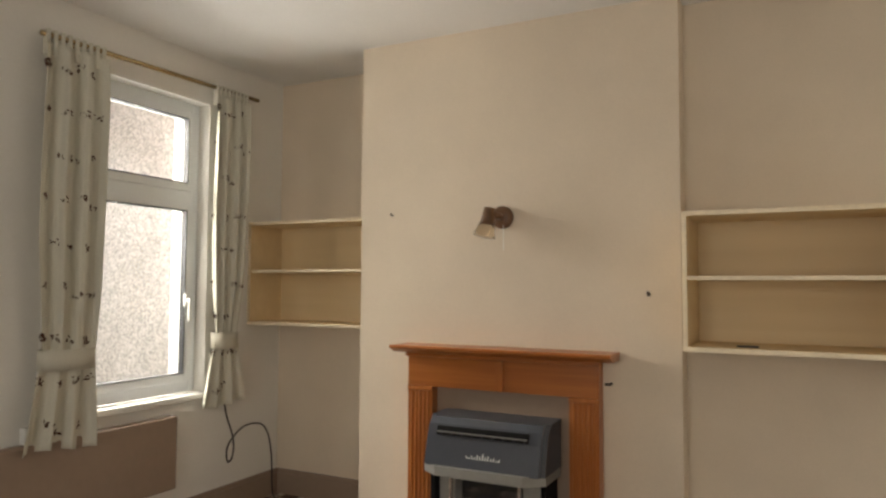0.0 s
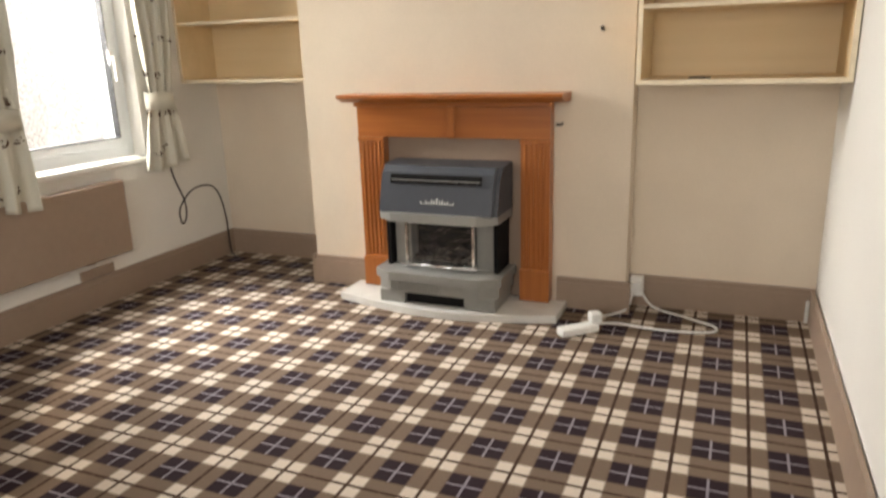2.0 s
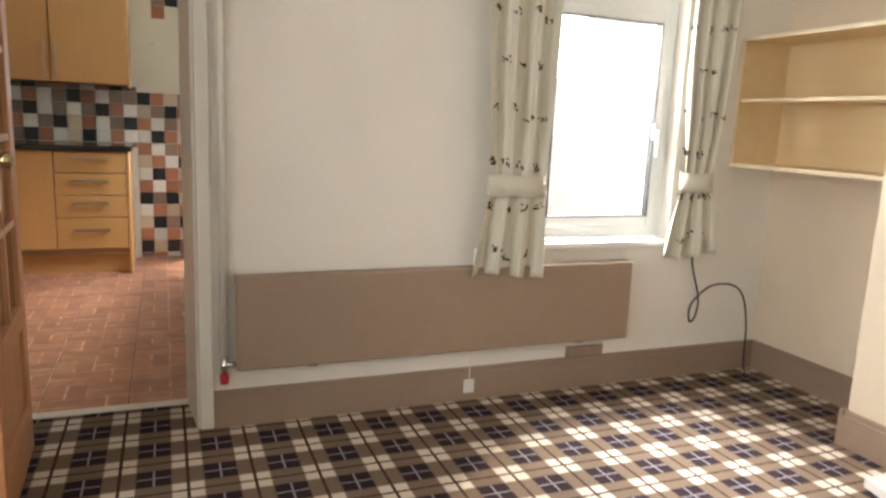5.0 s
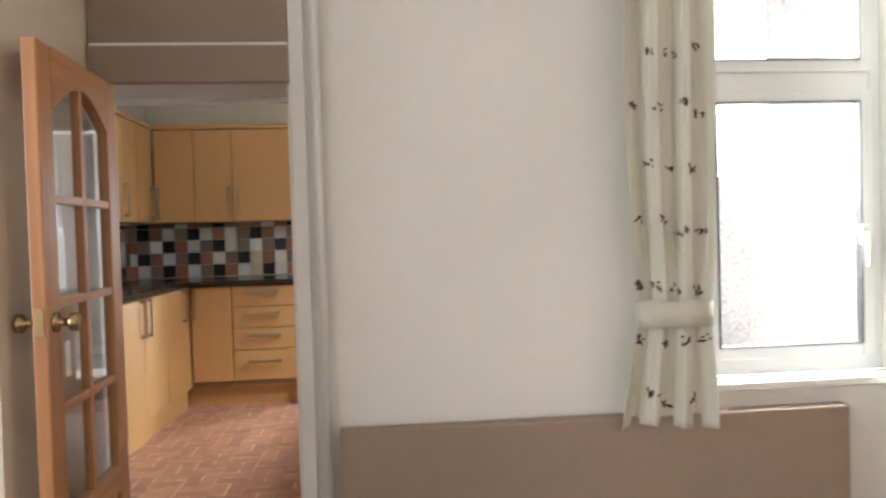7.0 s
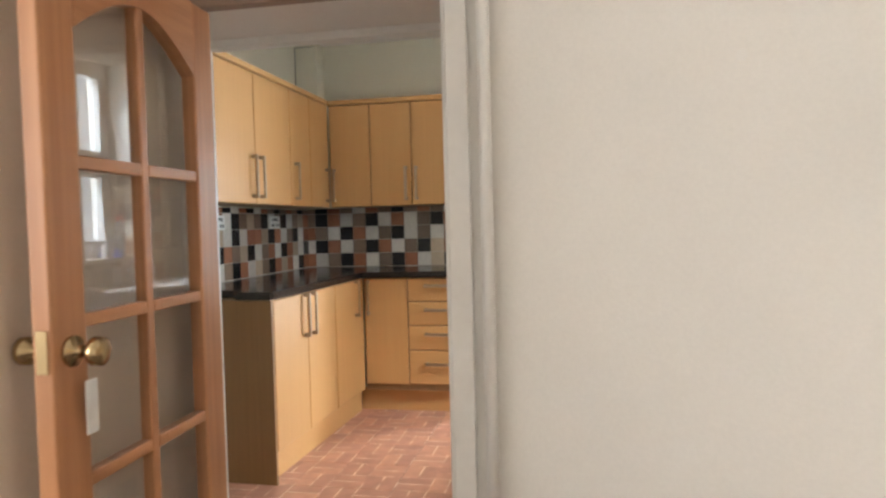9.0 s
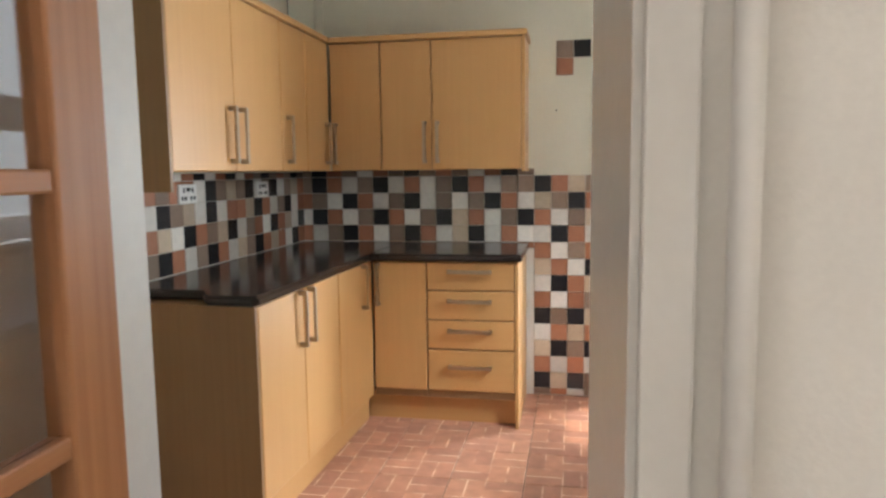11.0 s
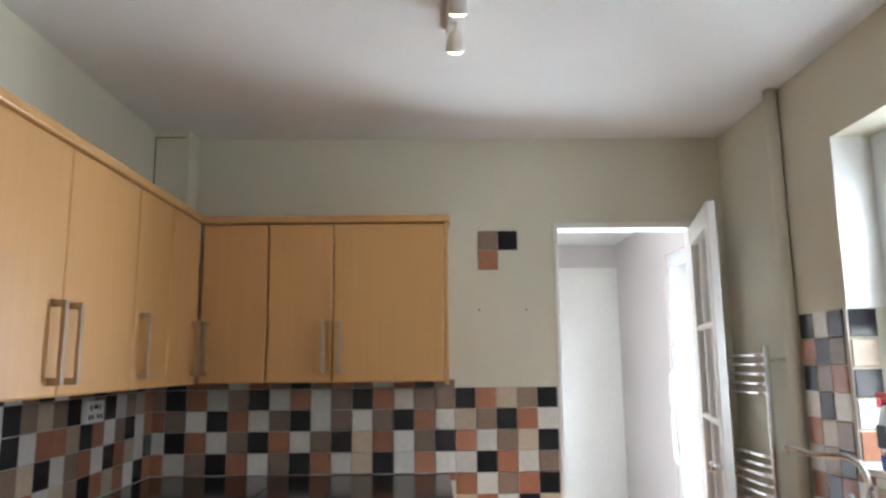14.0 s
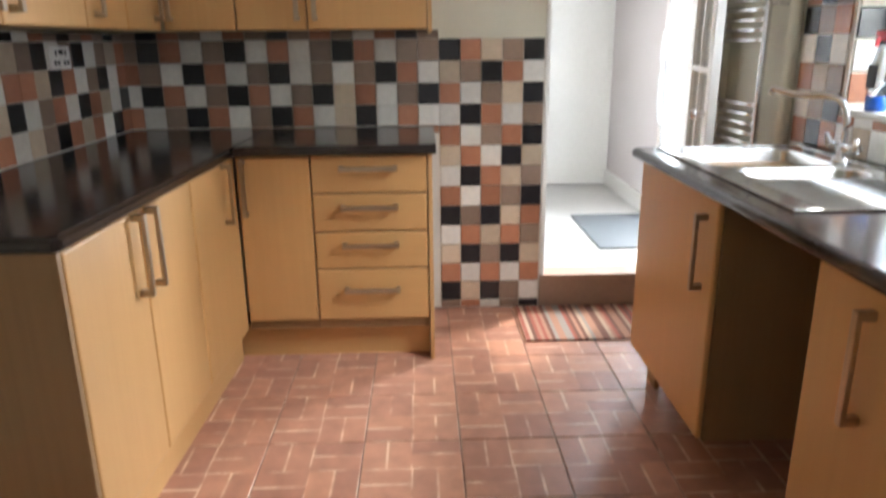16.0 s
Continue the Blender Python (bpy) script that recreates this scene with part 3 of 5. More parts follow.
def radiator():
    t = thing("radiator", "long taupe-brown painted panel radiator on brackets", "radiator")
    y0, y1, z0, z1 = 1.172, 2.945, 0.243, 0.612
    part("panel", boxes((WX + 0.05, y0, z0, WX + 0.075, y1, z1), bevel=0.008), BROWN, t)
    part("back_panel", boxes((WX + 0.018, y0 + 0.03, z0 + 0.02, WX + 0.046, y1 - 0.03, z1 - 0.02), bevel=0.004), BROWN, t)
    part("top_lip", boxes((WX + 0.012, y0, z1 - 0.03, WX + 0.052, y1, z1 - 0.001), bevel=0.004), BROWN, t)
    for y in (1.45, 2.7):
        part("bracket", boxes((WX, y, z0 - 0.02, WX + 0.03, y + 0.04, z1 - 0.05)), BROWN, t)
    part("plate", boxes((WX, 2.66, 0.15, WX + 0.012, 2.86, 0.20), bevel=0.002), BROWN, t)
    v = part("valve", tubes(([(WX + 0.04, 1.175, 0.262), (WX + 0.04, 1.13, 0.262)], 0.011), ([(WX + 0.04, 1.128, 0.225), (WX + 0.04, 1.128, 0.29)], 0.013)), CHROME, t, "chrome radiator valve", True)
    part("cap", tubes(([(WX + 0.04, 1.128, 0.19), (WX + 0.04, 1.128, 0.225)], [0.016, 0.018])), REDPLASTIC, v, "dark red valve cap", True)


radiator()
tagged(part("heating_pipe", tubes(([(WX + 0.03, 1.128, 0.26), (WX + 0.03, 1.128, CEIL - 0.002)], 0.014)), GLOSSWHITE, None, "", True), "white painted heating pipe running up the wall", "pipe")


def socket(name, label, m, double=False, black=False):
    t = thing(name, label, "socket", m=m)
    w = 0.073 if double else 0.043
    part("faceplate", boxes((0, -w, -0.043, 0.010, w, 0.043), bevel=0.003), PLASTIC, t)
    for cy in ((-0.036, 0.036) if double else (0.0,)):
        part("pin_hole", boxes((0.0095, cy - 0.006, 0.006, 0.0115, cy + 0.006, 0.028)), BLACKPLASTIC, t)
        for dy in (-0.013, 0.013):
            part("pin_hole", boxes((0.0095, cy + dy - 0.008, -0.028, 0.0115, cy + dy + 0.008, -0.010)), BLACKPLASTIC, t)
        if double:
            part("rocker_switch", boxes((0.0095, cy * 0.25 - 0.006, 0.012, 0.014, cy * 0.25 + 0.006, 0.028), bevel=0.001), BLACKPLASTIC, t)
    return t


tagged(part("blank_plate", boxes((WX + 0.022, 2.137, 0.036, WX + 0.030, 2.187, 0.098), bevel=0.003), PLASTIC), "white blank outlet plate on the skirting board", "outlet")
tagged(part("telephone_box", boxes((WX, 2.165, 0.60, WX + 0.035, 2.225, 0.68), bevel=0.005), PLASTIC), "small white telephone box on the wall", "outlet")
tagged(part("telephone_wire", tubes((smooth_path([(WX + 0.01, 2.20, 0.68), (WX + 0.012, 2.215, 0.78), (WX + 0.01, 2.235, 1.0), (WX + 0.008, 2.24, 1.4)]), 0.003), sides=6), PLASTIC), "thin white wire up the wall", "cable")
tagged(part("outlet_wire", tubes(([(WX + 0.026, 2.163, 0.103), (WX + 0.012, 2.168, 0.165), (WX + 0.006, 2.17, 0.30)], 0.002), sides=6), PLASTIC), "white wire behind the radiator", "cable")
tagged(part("aerial_cable", tubes((smooth_path([(WX + 0.012, 3.33, 0.66), (WX + 0.02, 3.345, 0.55), (WX + 0.07, 3.35, 0.42), (WX + 0.09, 3.325, 0.33), (WX + 0.07, 3.31, 0.30), (WX + 0.05, 3.33, 0.38), (WX + 0.07, 3.42, 0.47), (WX + 0.09, 3.54, 0.475), (WX + 0.07, 3.64, 0.40), (WX + 0.05, 3.70, 0.25), (WX + 0.04, 3.72, 0.10), (WX + 0.05, 3.72, 0.012), (WX + 0.14, 3.66, 0.008)]), 0.005), sides=8), CABLE, None, "", True), "black aerial cable looped beside the window", "cable")

# ---- curtains ----
tagged(part("curtain_pole", tubes(([(WX + 0.07, 2.15, 2.365), (WX + 0.07, 3.50, 2.395)], 0.012)), BRASS, None, "", True), "thin tarnished curtain pole above the window", "curtain pole")
for _y in (2.30, 3.42):
    tagged(part("pole_bracket", boxes((WX, _y - 0.008, 2.34, WX + 0.075, _y + 0.008, 2.356 + 0.0), (WX, _y - 0.02, 2.30, WX + 0.006, _y + 0.02, 2.40), bevel=0.002), BRASS), "small brass curtain pole bracket", "bracket")


def curtain(top, tie, bottom, z_top, z_tie, z_bot, seed, folds):
    """A curtain gathered by a tie band: each of top, tie, bottom is the (y0, y1) span there."""
    t = thing("curtain", "cream cotton curtain with brown sprigs, tied back beside the window", "curtain", group="pair of curtains")
    rnd = random.Random(seed)
    bm = bmesh.new()
    nu, nv = 72, 60
    ph = [rnd.uniform(0, 6.28) for _ in range(3)]

    def at(u, v):
        z = z_top + (z_bot - z_top) * v
        vt = (z_top - z_tie) / (z_top - z_bot)
        if v < vt:
            s = (v / vt) ** 1.6
            a, b = top[0] + (tie[0] - top[0]) * s, top[1] + (tie[1] - top[1]) * s
            a -= 0.03 * math.sin(math.pi * (v / vt) ** 1.3)
        else:
            s = ((v - vt) / (1 - vt)) ** 0.7
            a, b = tie[0] + (bottom[0] - tie[0]) * s, tie[1] + (bottom[1] - tie[1]) * s
        pinch = min(1.0, abs(v - vt) * 5 + 0.25) * min(1.0, v * 6 + 0.45)
        wave = math.sin(u * folds * 6.283 + ph[0] + 0.6 * math.sin(3 * v + ph[1])) + 0.25 * math.sin(u * folds * 2.6 * 6.283 + ph[2])
        depth = WX + 0.085 + 0.022 * pinch * wave + 0.012 * math.sin(v * 3)
        return Vector((depth, a + (b - a) * u + 0.006 * pinch * math.cos(u * folds * 6.283 + ph[0]), z - 0.012 * math.sin(u * 5 + ph[1]) * v))

    grid = [[bm.verts.new(at(i / nu, j / nv)) for i in range(nu + 1)] for j in range(nv + 1)]
    for j in range(nv):
        for i in range(nu):
            bm.faces.new((grid[j][i], grid[j][i + 1], grid[j + 1][i + 1], grid[j + 1][i]))
    cloth = part("cloth", bm, CURTAIN, t, "", True)
    so = cloth.modifiers.new("thickness", "SOLIDIFY")
    so.thickness = 0.003
    # sprigs printed on the cloth: short twigs with leaf blobs, in staggered rows
    bm = bmesh.new()
    rows = 9
    for r in range(rows):
        for k in range(4):
            u, v = (k + (0.5 if r % 2 else 0.1)) / 4 + rnd.uniform(-0.03, 0.03), (r + 0.5) / rows + rnd.uniform(-0.012, 0.012)
            if not 0.02 < u < 0.98:
                continue
            for q in range(6):
                du, dv = rnd.uniform(-0.06, 0.06), rnd.uniform(-0.008, 0.008)
                c = at(min(max(u + du, 0.0), 1.0), v + dv)
                sx = rnd.uniform(0.0065, 0.0105)
                for s in (-1, 1):
                    a = rnd.uniform(0, 3.14)
                    d1, d2 = Vector((0, math.cos(a), math.sin(a))) * sx * 1.5, Vector((0, -math.sin(a), math.cos(a))) * sx * 0.55
                    o = Vector((s * 0.006, 0, 0))
                    vs = [bm.verts.new(c + o + d) for d in (d1, d2, -d1, -d2)]
                    bm.faces.new(vs)
    tagged(part("sprig_print", bm, SPRIG, t, "dark brown printed sprigs"), kind="stuff")
    ym, yw = (tie[0] + tie[1]) / 2, (tie[1] - tie[0]) / 2 + 0.012
    bm = bmesh.new()
    ring = []
    for i in range(24):
        a = 2 * math.pi * i / 24
        ring.append((WX + 0.085 + 0.055 * math.cos(a), ym + yw * math.sin(a)))
    for (xa, ya), (xb, yb) in zip(ring, ring[1:] + ring[:1]):
        bm.faces.new([bm.verts.new(p) for p in ((xa, ya, z_tie - 0.042), (xb, yb, z_tie - 0.048), (xb, yb, z_tie + 0.04), (xa, ya, z_tie + 0.046))])
    bmesh.ops.remove_doubles(bm, verts=bm.verts, dist=0.0105)
    band = part("tie_band", bm, CURTAIN, t, "plain cream tie-back band", True)
    b2 = band.modifiers.new("thickness", "SOLIDIFY")
    b2.thickness = 0.004
    bm = bmesh.new()
    for i in range(9):
        y = top[0] + (top[1] - top[0]) * (i + 0.5) / 9
        box(bm, WX + 0.055, y - 0.009, z_top - 0.06, WX + 0.088, y + 0.009, z_top + 0.055, bevel=0.005)
    tagged(part("gathered_heading", bm, CURTAIN, t), kind="stuff")


curtain((2.16, 2.465), (2.19, 2.435), (2.11, 2.45), 2.335, 0.965, 0.575, 3, 3)
curtain((3.15, 3.41), (3.175, 3.325), (3.08, 3.395), 2.35, 0.985, 0.63, 8, 3)

# ---- alcove shelves ----


def shelf_unit(label, x0, x1, y0, y1, z0, z1, mid):
    t = thing("shelf_unit", label, "shelf", group="alcove shelves")
    e = 0.018
    part("back_panel", boxes((x0 + e, y1 - 0.008, z0 + e, x1 - e, y1, z1 - e)), SHELFWOOD, t)
    for nm, d in (("top_board", (x0, y0, z1 - e, x1, y1, z1)), ("bottom_board", (x0, y0, z0, x1, y1, z0 + e)), ("side_board", (x0, y0, z0 + e, x0 + e, y1, z1 - e)), ("side_board", (x1 - e, y0, z0 + e, x1, y1, z1 - e)), ("shelf", (x0 + e, y0 + 0.012, mid - 0.008, x1 - e, y1 - 0.008, mid + 0.008))):
        b = part(nm, boxes(d, bevel=0.0015), SHELFWOOD, t)
        f = (d[0], y0 - 0.003 if nm != "shelf" else d[1] - 0.003, d[2], d[3], d[1] - 0.0002, d[5])
        part("lipping", boxes(f), SHELFEDGE, b)
    return t


shelf_unit("empty two-tier wooden shelf box fitted in the alcove", WX, -2.085, 3.52, LA, 1.055, 1.665, 1.372)
shelf_unit("wide empty two-tier wooden shelf box in the shallow alcove", -0.39, 0.355, 3.22, RA, 1.035, 1.59, 1.325)
tagged(part("dropped_strip", boxes((-0.20, 3.30, 1.053, -0.12, 3.325, 1.060), bevel=0.002), BLACKPLASTIC), "small dark strip lying on the shelf", "clutter")

# ---- fireplace ----


def fire_surround():
    t = thing("fire_surround", "varnished orange pine fire surround with fluted legs", "mantelpiece")
    yb, yf = BY - 0.002, 3.375
    for xa, xb in ((-1.725, -1.59), (-0.90, -0.765)):
        bm = bmesh.new()
        box(bm, xa, yf, 0.036, xb, yb, 0.795)
        box(bm, xa - 0.004, yf - 0.012, 0.036, xb + 0.004, yf, 0.19, bevel=0.004)
        box(bm, xa - 0.003, yf - 0.006, 0.775, xb + 0.003, yf, 0.795, bevel=0.003)
        leg = part("fluted_leg", bm, PINE, t)
        for i in range(5):
            xm = xa + (xb - xa) * (i + 1) / 6
            part("reed", tubes(([(xm, yf + 0.001, 0.205), (xm, yf + 0.001, 0.772)], 0.0075), sides=8), PINE, leg)
    bm = boxes((-1.725, yf, 0.796, -0.765, yb, 0.962))
    box(bm, -1.735, yf - 0.018, 0.940, -0.755, yf, 0.961, bevel=0.005)
    part("frieze", bm, PINEX, t)
    part("key_block", boxes((-1.25, yf - 0.014, 0.796, -1.215, yf, 0.939), bevel=0.004), PINE, t)
    bm = bmesh.new()
    prof = [(BY - 0.001, 0.962), (3.325, 0.962), (3.305, 0.970), (3.29, 0.978), (3.272, 0.983), (3.268, 0.992), (3.272, 1.0), (BY - 0.001, 1.0)]
    prism(bm, prof, "x", -1.775, -0.69)
    part("mantel_shelf", bm, PINEX, t)
    part("infill_panel", boxes((-1.59, 3.43, 0.036, -0.88, 3.442, 0.80)), BROWN, t, "taupe-brown painted infill board")
    part("hook", tubes(([(-0.745, 3.40, 0.86), (-0.722, 3.40, 0.86), (-0.715, 3.40, 0.868)], 0.006), sides=8), CABLE, t)


fire_surround()
_bm = bmesh.new()
_front = [(-1.79 + 1.10 * i / 16, 3.215 - 0.105 * math.sin(math.pi * i / 16)) for i in range(17)]
prism(_bm, [(-1.79, BY - 0.024)] + _front + [(-0.69, BY - 0.024)], "z", 0.0, 0.034)
tagged(part("hearth", _bm, MARBLE), "white marble hearth slab with a bowed front", "hearth")


def gas_fire():
    t = thing("gas_fire", "charcoal and silver gas fire with glass-fronted firebox", "gas fire")
    x0, x1, z = -1.56, -0.94, 0.035
    bm = bmesh.new()
    prism(bm, [(3.42, 0.475), (3.17, 0.475), (3.205, 0.60), (3.225, 0.655), (3.25, 0.682), (3.42, 0.69)], "x", x0 + 0.025, x1 - 0.012)
    sides = [e for e in bm.edges if abs(e.verts[0].co.x - e.verts[1].co.x) < 0.001 and max(v.co.y for v in e.verts) < 3.419]
    bmesh.ops.bevel(bm, geom=sides, offset=0.022, segments=3, affect="EDGES")
    part("hood", bm, CHARCOAL, t, "charcoal enamel hood")
    # Raised black slab; the slot's inner shade is put into its colour.
    slot = boxes((x0 + 0.085, -0.006, -0.021, x1 - 0.09, 0.012, 0.021), bevel=0.002)
    o = part("vent_slot", slot, FIREBLACK, t, "black vent slot")
    o.matrix_world = pose(0, 3.211, 0.628, -17, 0, 0)
    for i in range(9):
        x = x0 + 0.11 + 0.40 * i / 8
        f = part("vent_fin", boxes((x, -0.009, -0.018, x + 0.006, 0.0, -0.002)), CHARCOAL, t)
        f.matrix_world = pose(0, 3.211, 0.628, -17, 0, 0)
    part("vent_bar", boxes((x0 + 0.09, 3.198, 0.622, x1 - 0.095, 3.204, 0.626)), SILVER, t)
    bm = bmesh.new()
    n = 14
    curve = [(x0 + 0.015 + (x1 - x0 - 0.03) * i / n, 3.215 - 0.065 * min(1, math.sin(math.pi * i / n) * 2.2)) for i in range(n + 1)]
    prism(bm, [(x0 + 0.015, 3.42)] + curve + [(x1 - 0.015, 3.42)], "z", 0.435, 0.478)
    part("silver_band", bm, SILVER, t, "silver band under the hood")
    part("side_cheek", boxes((x0 + 0.03, 3.25, 0.19, x0 + 0.05, 3.42, 0.435)), FIREBLACK, t)
    part("side_cheek", boxes((x1 - 0.05, 3.25, 0.19, x1 - 0.03, 3.42, 0.435)), FIREBLACK, t)
    part("firebox", boxes((x0 + 0.05, 3.36, 0.19, x1 - 0.05, 3.42, 0.435)), FIREBLACK, t, "black firebox")
    for xa in (x0 + 0.06, x1 - 0.145):
        part("burner_column", boxes((xa, 3.28, 0.19, xa + 0.085, 3.36, 0.435), bevel=0.006), SILVER, t)
    bm = bmesh.new()
    rnd = random.Random(5)
    for i in range(16):
        c = Vector((x0 + 0.17 + 0.32 * rnd.random(), 3.31 + 0.04 * rnd.random(), 0.205 + 0.07 * rnd.random()))
        bmesh.ops.create_icosphere(bm, subdivisions=1, radius=rnd.uniform(0.02, 0.034), matrix=Matrix.Translation(c))
    part("coals", bm, COAL, t, "dark ceramic coals")
    p = part("glass_front", boxes((x0 + 0.14, 3.235, 0.20, x1 - 0.14, 3.239, 0.43)), PANE, t)
    p.visible_shadow = False
    for xa in (x0 + 0.135, x1 - 0.15):
        part("chrome_post", boxes((xa, 3.228, 0.195, xa + 0.014, 3.245, 0.435), bevel=0.003), CHROME, t, "chrome post")
    part("glass_rail", tubes(([(x0 + 0.12, 3.215, 0.215), (x1 - 0.12, 3.215, 0.215)], 0.008)), CHROME, t, "", True)
    bm = bmesh.new()
    base = [(x0 - 0.005 + (x1 - x0 + 0.01) * i / n, 3.185 - 0.055 * min(1, math.sin(math.pi * i / n) * 2.2)) for i in range(n + 1)]
    prism(bm, [(x0 - 0.005, 3.42)] + base + [(x1 + 0.005, 3.42)], "z", 0.155, 0.195)
    part("base_top", bm, SILVER, t)
    bm = bmesh.new()
    base = [(x0 + 0.01 + (x1 - x0 - 0.02) * i / n, 3.195 - 0.045 * min(1, math.sin(math.pi * i / n) * 2.2)) for i in range(n + 1)]
    prism(bm, [(x0 + 0.01, 3.42)] + base + [(x1 - 0.01, 3.42)], "z", 0.095, 0.156)
    part("base_grille", bm, SILVER, t)
    for i in range(18):
        x = x0 + 0.09 + 0.24 * i / 17
        part("grille_slat", boxes((x, 3.143, 0.105, x + 0.005, 3.153, 0.148)), SILVER, t)
    for xa, xb in ((x0 + 0.02, x0 + 0.15), (x1 - 0.17, x1 - 0.02)):
        part("foot", boxes((xa, 3.165, z, xb, 3.42, 0.096), bevel=0.004), SILVER, t)
    # Solid black block puts the shade between the feet into colour.
    part("foot_gap_shade", boxes((x0 + 0.15, 3.19, z, x1 - 0.17, 3.42, 0.094)), FIREBLACK, t)
    # maker's crest, a plain spray of small bright strokes on the sloping hood
    bm = bmesh.new()
    for i in range(13):
        k = (i - 6) / 6
        xx = -1.235 + k * 0.075
        h = (0.006 if i % 2 else 0.013) + 0.016 * (1 - abs(k)) ** 1.5
        zz = 0.52
        bm.faces.new([bm.verts.new(q) for q in ((xx - 0.003, 3.1715 + (zz - 0.475) * 0.24, zz), (xx + 0.003, 3.1715 + (zz - 0.475) * 0.24, zz), (xx + 0.002 + k * 0.006, 3.1715 + (zz + h - 0.475) * 0.24, zz + h), (xx - 0.002 + k * 0.006, 3.1715 + (zz + h - 0.475) * 0.24, zz + h))])
    for f in list(bm.faces):
        for v in f.verts:
            v.co.y -= 0.0045
    part("crest", bm, PLASTIC, t, "small white crest on the hood")


gas_fire()


def wall_light():
    t = thing("wall_light", "brown wooden wall spotlight with glass shade and pull cord", "wall lamp")
    x, y, z = -1.245, BY, 1.62
    wd = wood("dark_lamp_wood", (0.10, 0.045, 0.02), (0.17, 0.08, 0.035), 2, 0.4)
    part("wooden_base", tubes(([(x, y, z), (x, y - 0.018, z), (x, y - 0.03, z)], [0.055, 0.055, 0.042]), sides=24), wd, t, "", True)
    part("lamp_holder", tubes(([(x, y - 0.03, z), (x - 0.005, y - 0.06, z + 0.005), (x - 0.03, y - 0.09, z + 0.01)], 0.016), ([(x - 0.035, y - 0.085, z + 0.04), (x - 0.04, y - 0.09, z), (x - 0.045, y - 0.095, z - 0.045)], [0.026, 0.032, 0.036]), sides=16), wd, t, "", True)
    part("shade", tubes(([(x - 0.045, y - 0.095, z - 0.04), (x - 0.049, y - 0.10, z - 0.065), (x - 0.054, y - 0.106, z - 0.095)], [0.038, 0.044, 0.054]), sides=20), SHADEGLASS, t, "smoky glass shade", True)
    part("pull_cord", tubes(([(x + 0.012, y - 0.03, z - 0.04), (x + 0.014, y - 0.03, z - 0.16)], 0.0018), sides=6), PLASTIC, t, "thin white pull cord")


wall_light()
for _x, _z, _r in ((-0.56, 1.255, 0.007), (-1.865, 1.655, 0.004)):
    tagged(part("wall_hook", tubes(([(_x, BY, _z), (_x, BY - 0.02, _z), (_x, BY - 0.024, _z + 0.012)], _r), sides=8), CABLE), "small dark screw hook in the wall", "hook")
tagged(part("wall_hook", tubes(([(-2.31, 0.14, 1.53), (-2.295, 0.14, 1.53)], 0.006), sides=8), CABLE), "small dark nail in the wall", "hook")
tagged(part("filler_spot", tubes(([(WX, 1.66, 1.585), (WX + 0.002, 1.66, 1.585)], 0.012), sides=12), GLOSSWHITE), "pale filler spot on the wall", "wall mark")

# ---- extension lead and adapter ----


def extension_lead():
    t = thing("extension_lead", "white trailing socket block with plug and flex on the carpet", "extension lead")
    b = part("socket_block", boxes((-0.09, -0.03, 0, 0.09, 0.03, 0.035), bevel=0.008), PLASTIC, t)
    b.matrix_world = pose(-0.575, 3.135, 0.002, 0, 0, 42)
    p = part("plug", boxes((-0.026, -0.028, 0.0, 0.026, 0.028, 0.045), bevel=0.008), PLASTIC, t)
    p.matrix_world = pose(-0.515, 3.20, 0.036, 0, 0, 30)
    part("flex", tubes((smooth_path([(-0.50, 3.20, 0.03), (-0.42, 3.27, 0.012), (-0.25, 3.26, 0.008), (-0.06, 3.29, 0.008), (-0.03, 3.36, 0.008), (-0.15, 3.44, 0.008), (-0.30, 3.50, 0.02), (-0.37, 3.53, 0.09)]), 0.0055), (smooth_path([(-0.52, 3.22, 0.05), (-0.46, 3.36, 0.02), (-0.41, 3.44, 0.03), (-0.39, 3.52, 0.12)]), 0.0055), sides=8), PLASTIC, t, "", True)


extension_lead()
_a = thing("plug_adapter", "white stacked plug adapter on the skirting board", "adapter")
part("body", boxes((-0.415, 3.515, 0.06, -0.355, 3.563, 0.15), bevel=0.006), PLASTIC, _a)
part("plug", boxes((-0.41, 3.49, 0.085, -0.362, 3.515, 0.135), bevel=0.006), PLASTIC, _a)
tagged(part("corner_conduit", boxes((RX - 0.036, RA - 0.036, 0, RX - 0.022, RA - 0.022, 0.10), bevel=0.004), PLASTIC), "white cable conduit in the corner", "conduit")

# ---- kitchen ----


def bar_handle(parent, m, length, label="satin bow handle"):
    """A square bow handle, upright, standing off its door along +x."""
    h = length / 2
    bm = boxes((0.026, -0.010, -h, 0.038, 0.010, h), (0, -0.010, -h, 0.028, 0.010, -h + 0.020), (0, -0.010, h - 0.020, 0.028, 0.010, h), bevel=0.003)
    o = part("handle", bm, NICKEL, parent, label)
    o.matrix_local = m
    return o


def front(parent, name, y0, z0, y1, z1, handle=None, mat=None):
    """A cabinet front facing +x in its unit's own axes, with its rounded edges and handle: ('v', y, z) or ('h', y, z)."""
    d = part(name, boxes((0.0, y0 + 0.0015, z0 + 0.0015, 0.019, y1 - 0.0015, z1 - 0.0015), bevel=0.007), mat or BEECH, parent)
    if handle:
        kind, hy, hz = handle
        bar_handle(d, pose(0.019, hy, hz, 90 if kind == "h" else 0, 0, 0), 0.235)
    return d


END = -5.850                       # front of the end run
E_T = pose(END - 0.019, 0, 0)      # fronts face +x


def base_carcase(t, y0, y1, depth=0.58):
    part("carcase", boxes((-depth, y0, 0.15, -0.001, y1, 0.905)), SHADEDCARCASE, t)


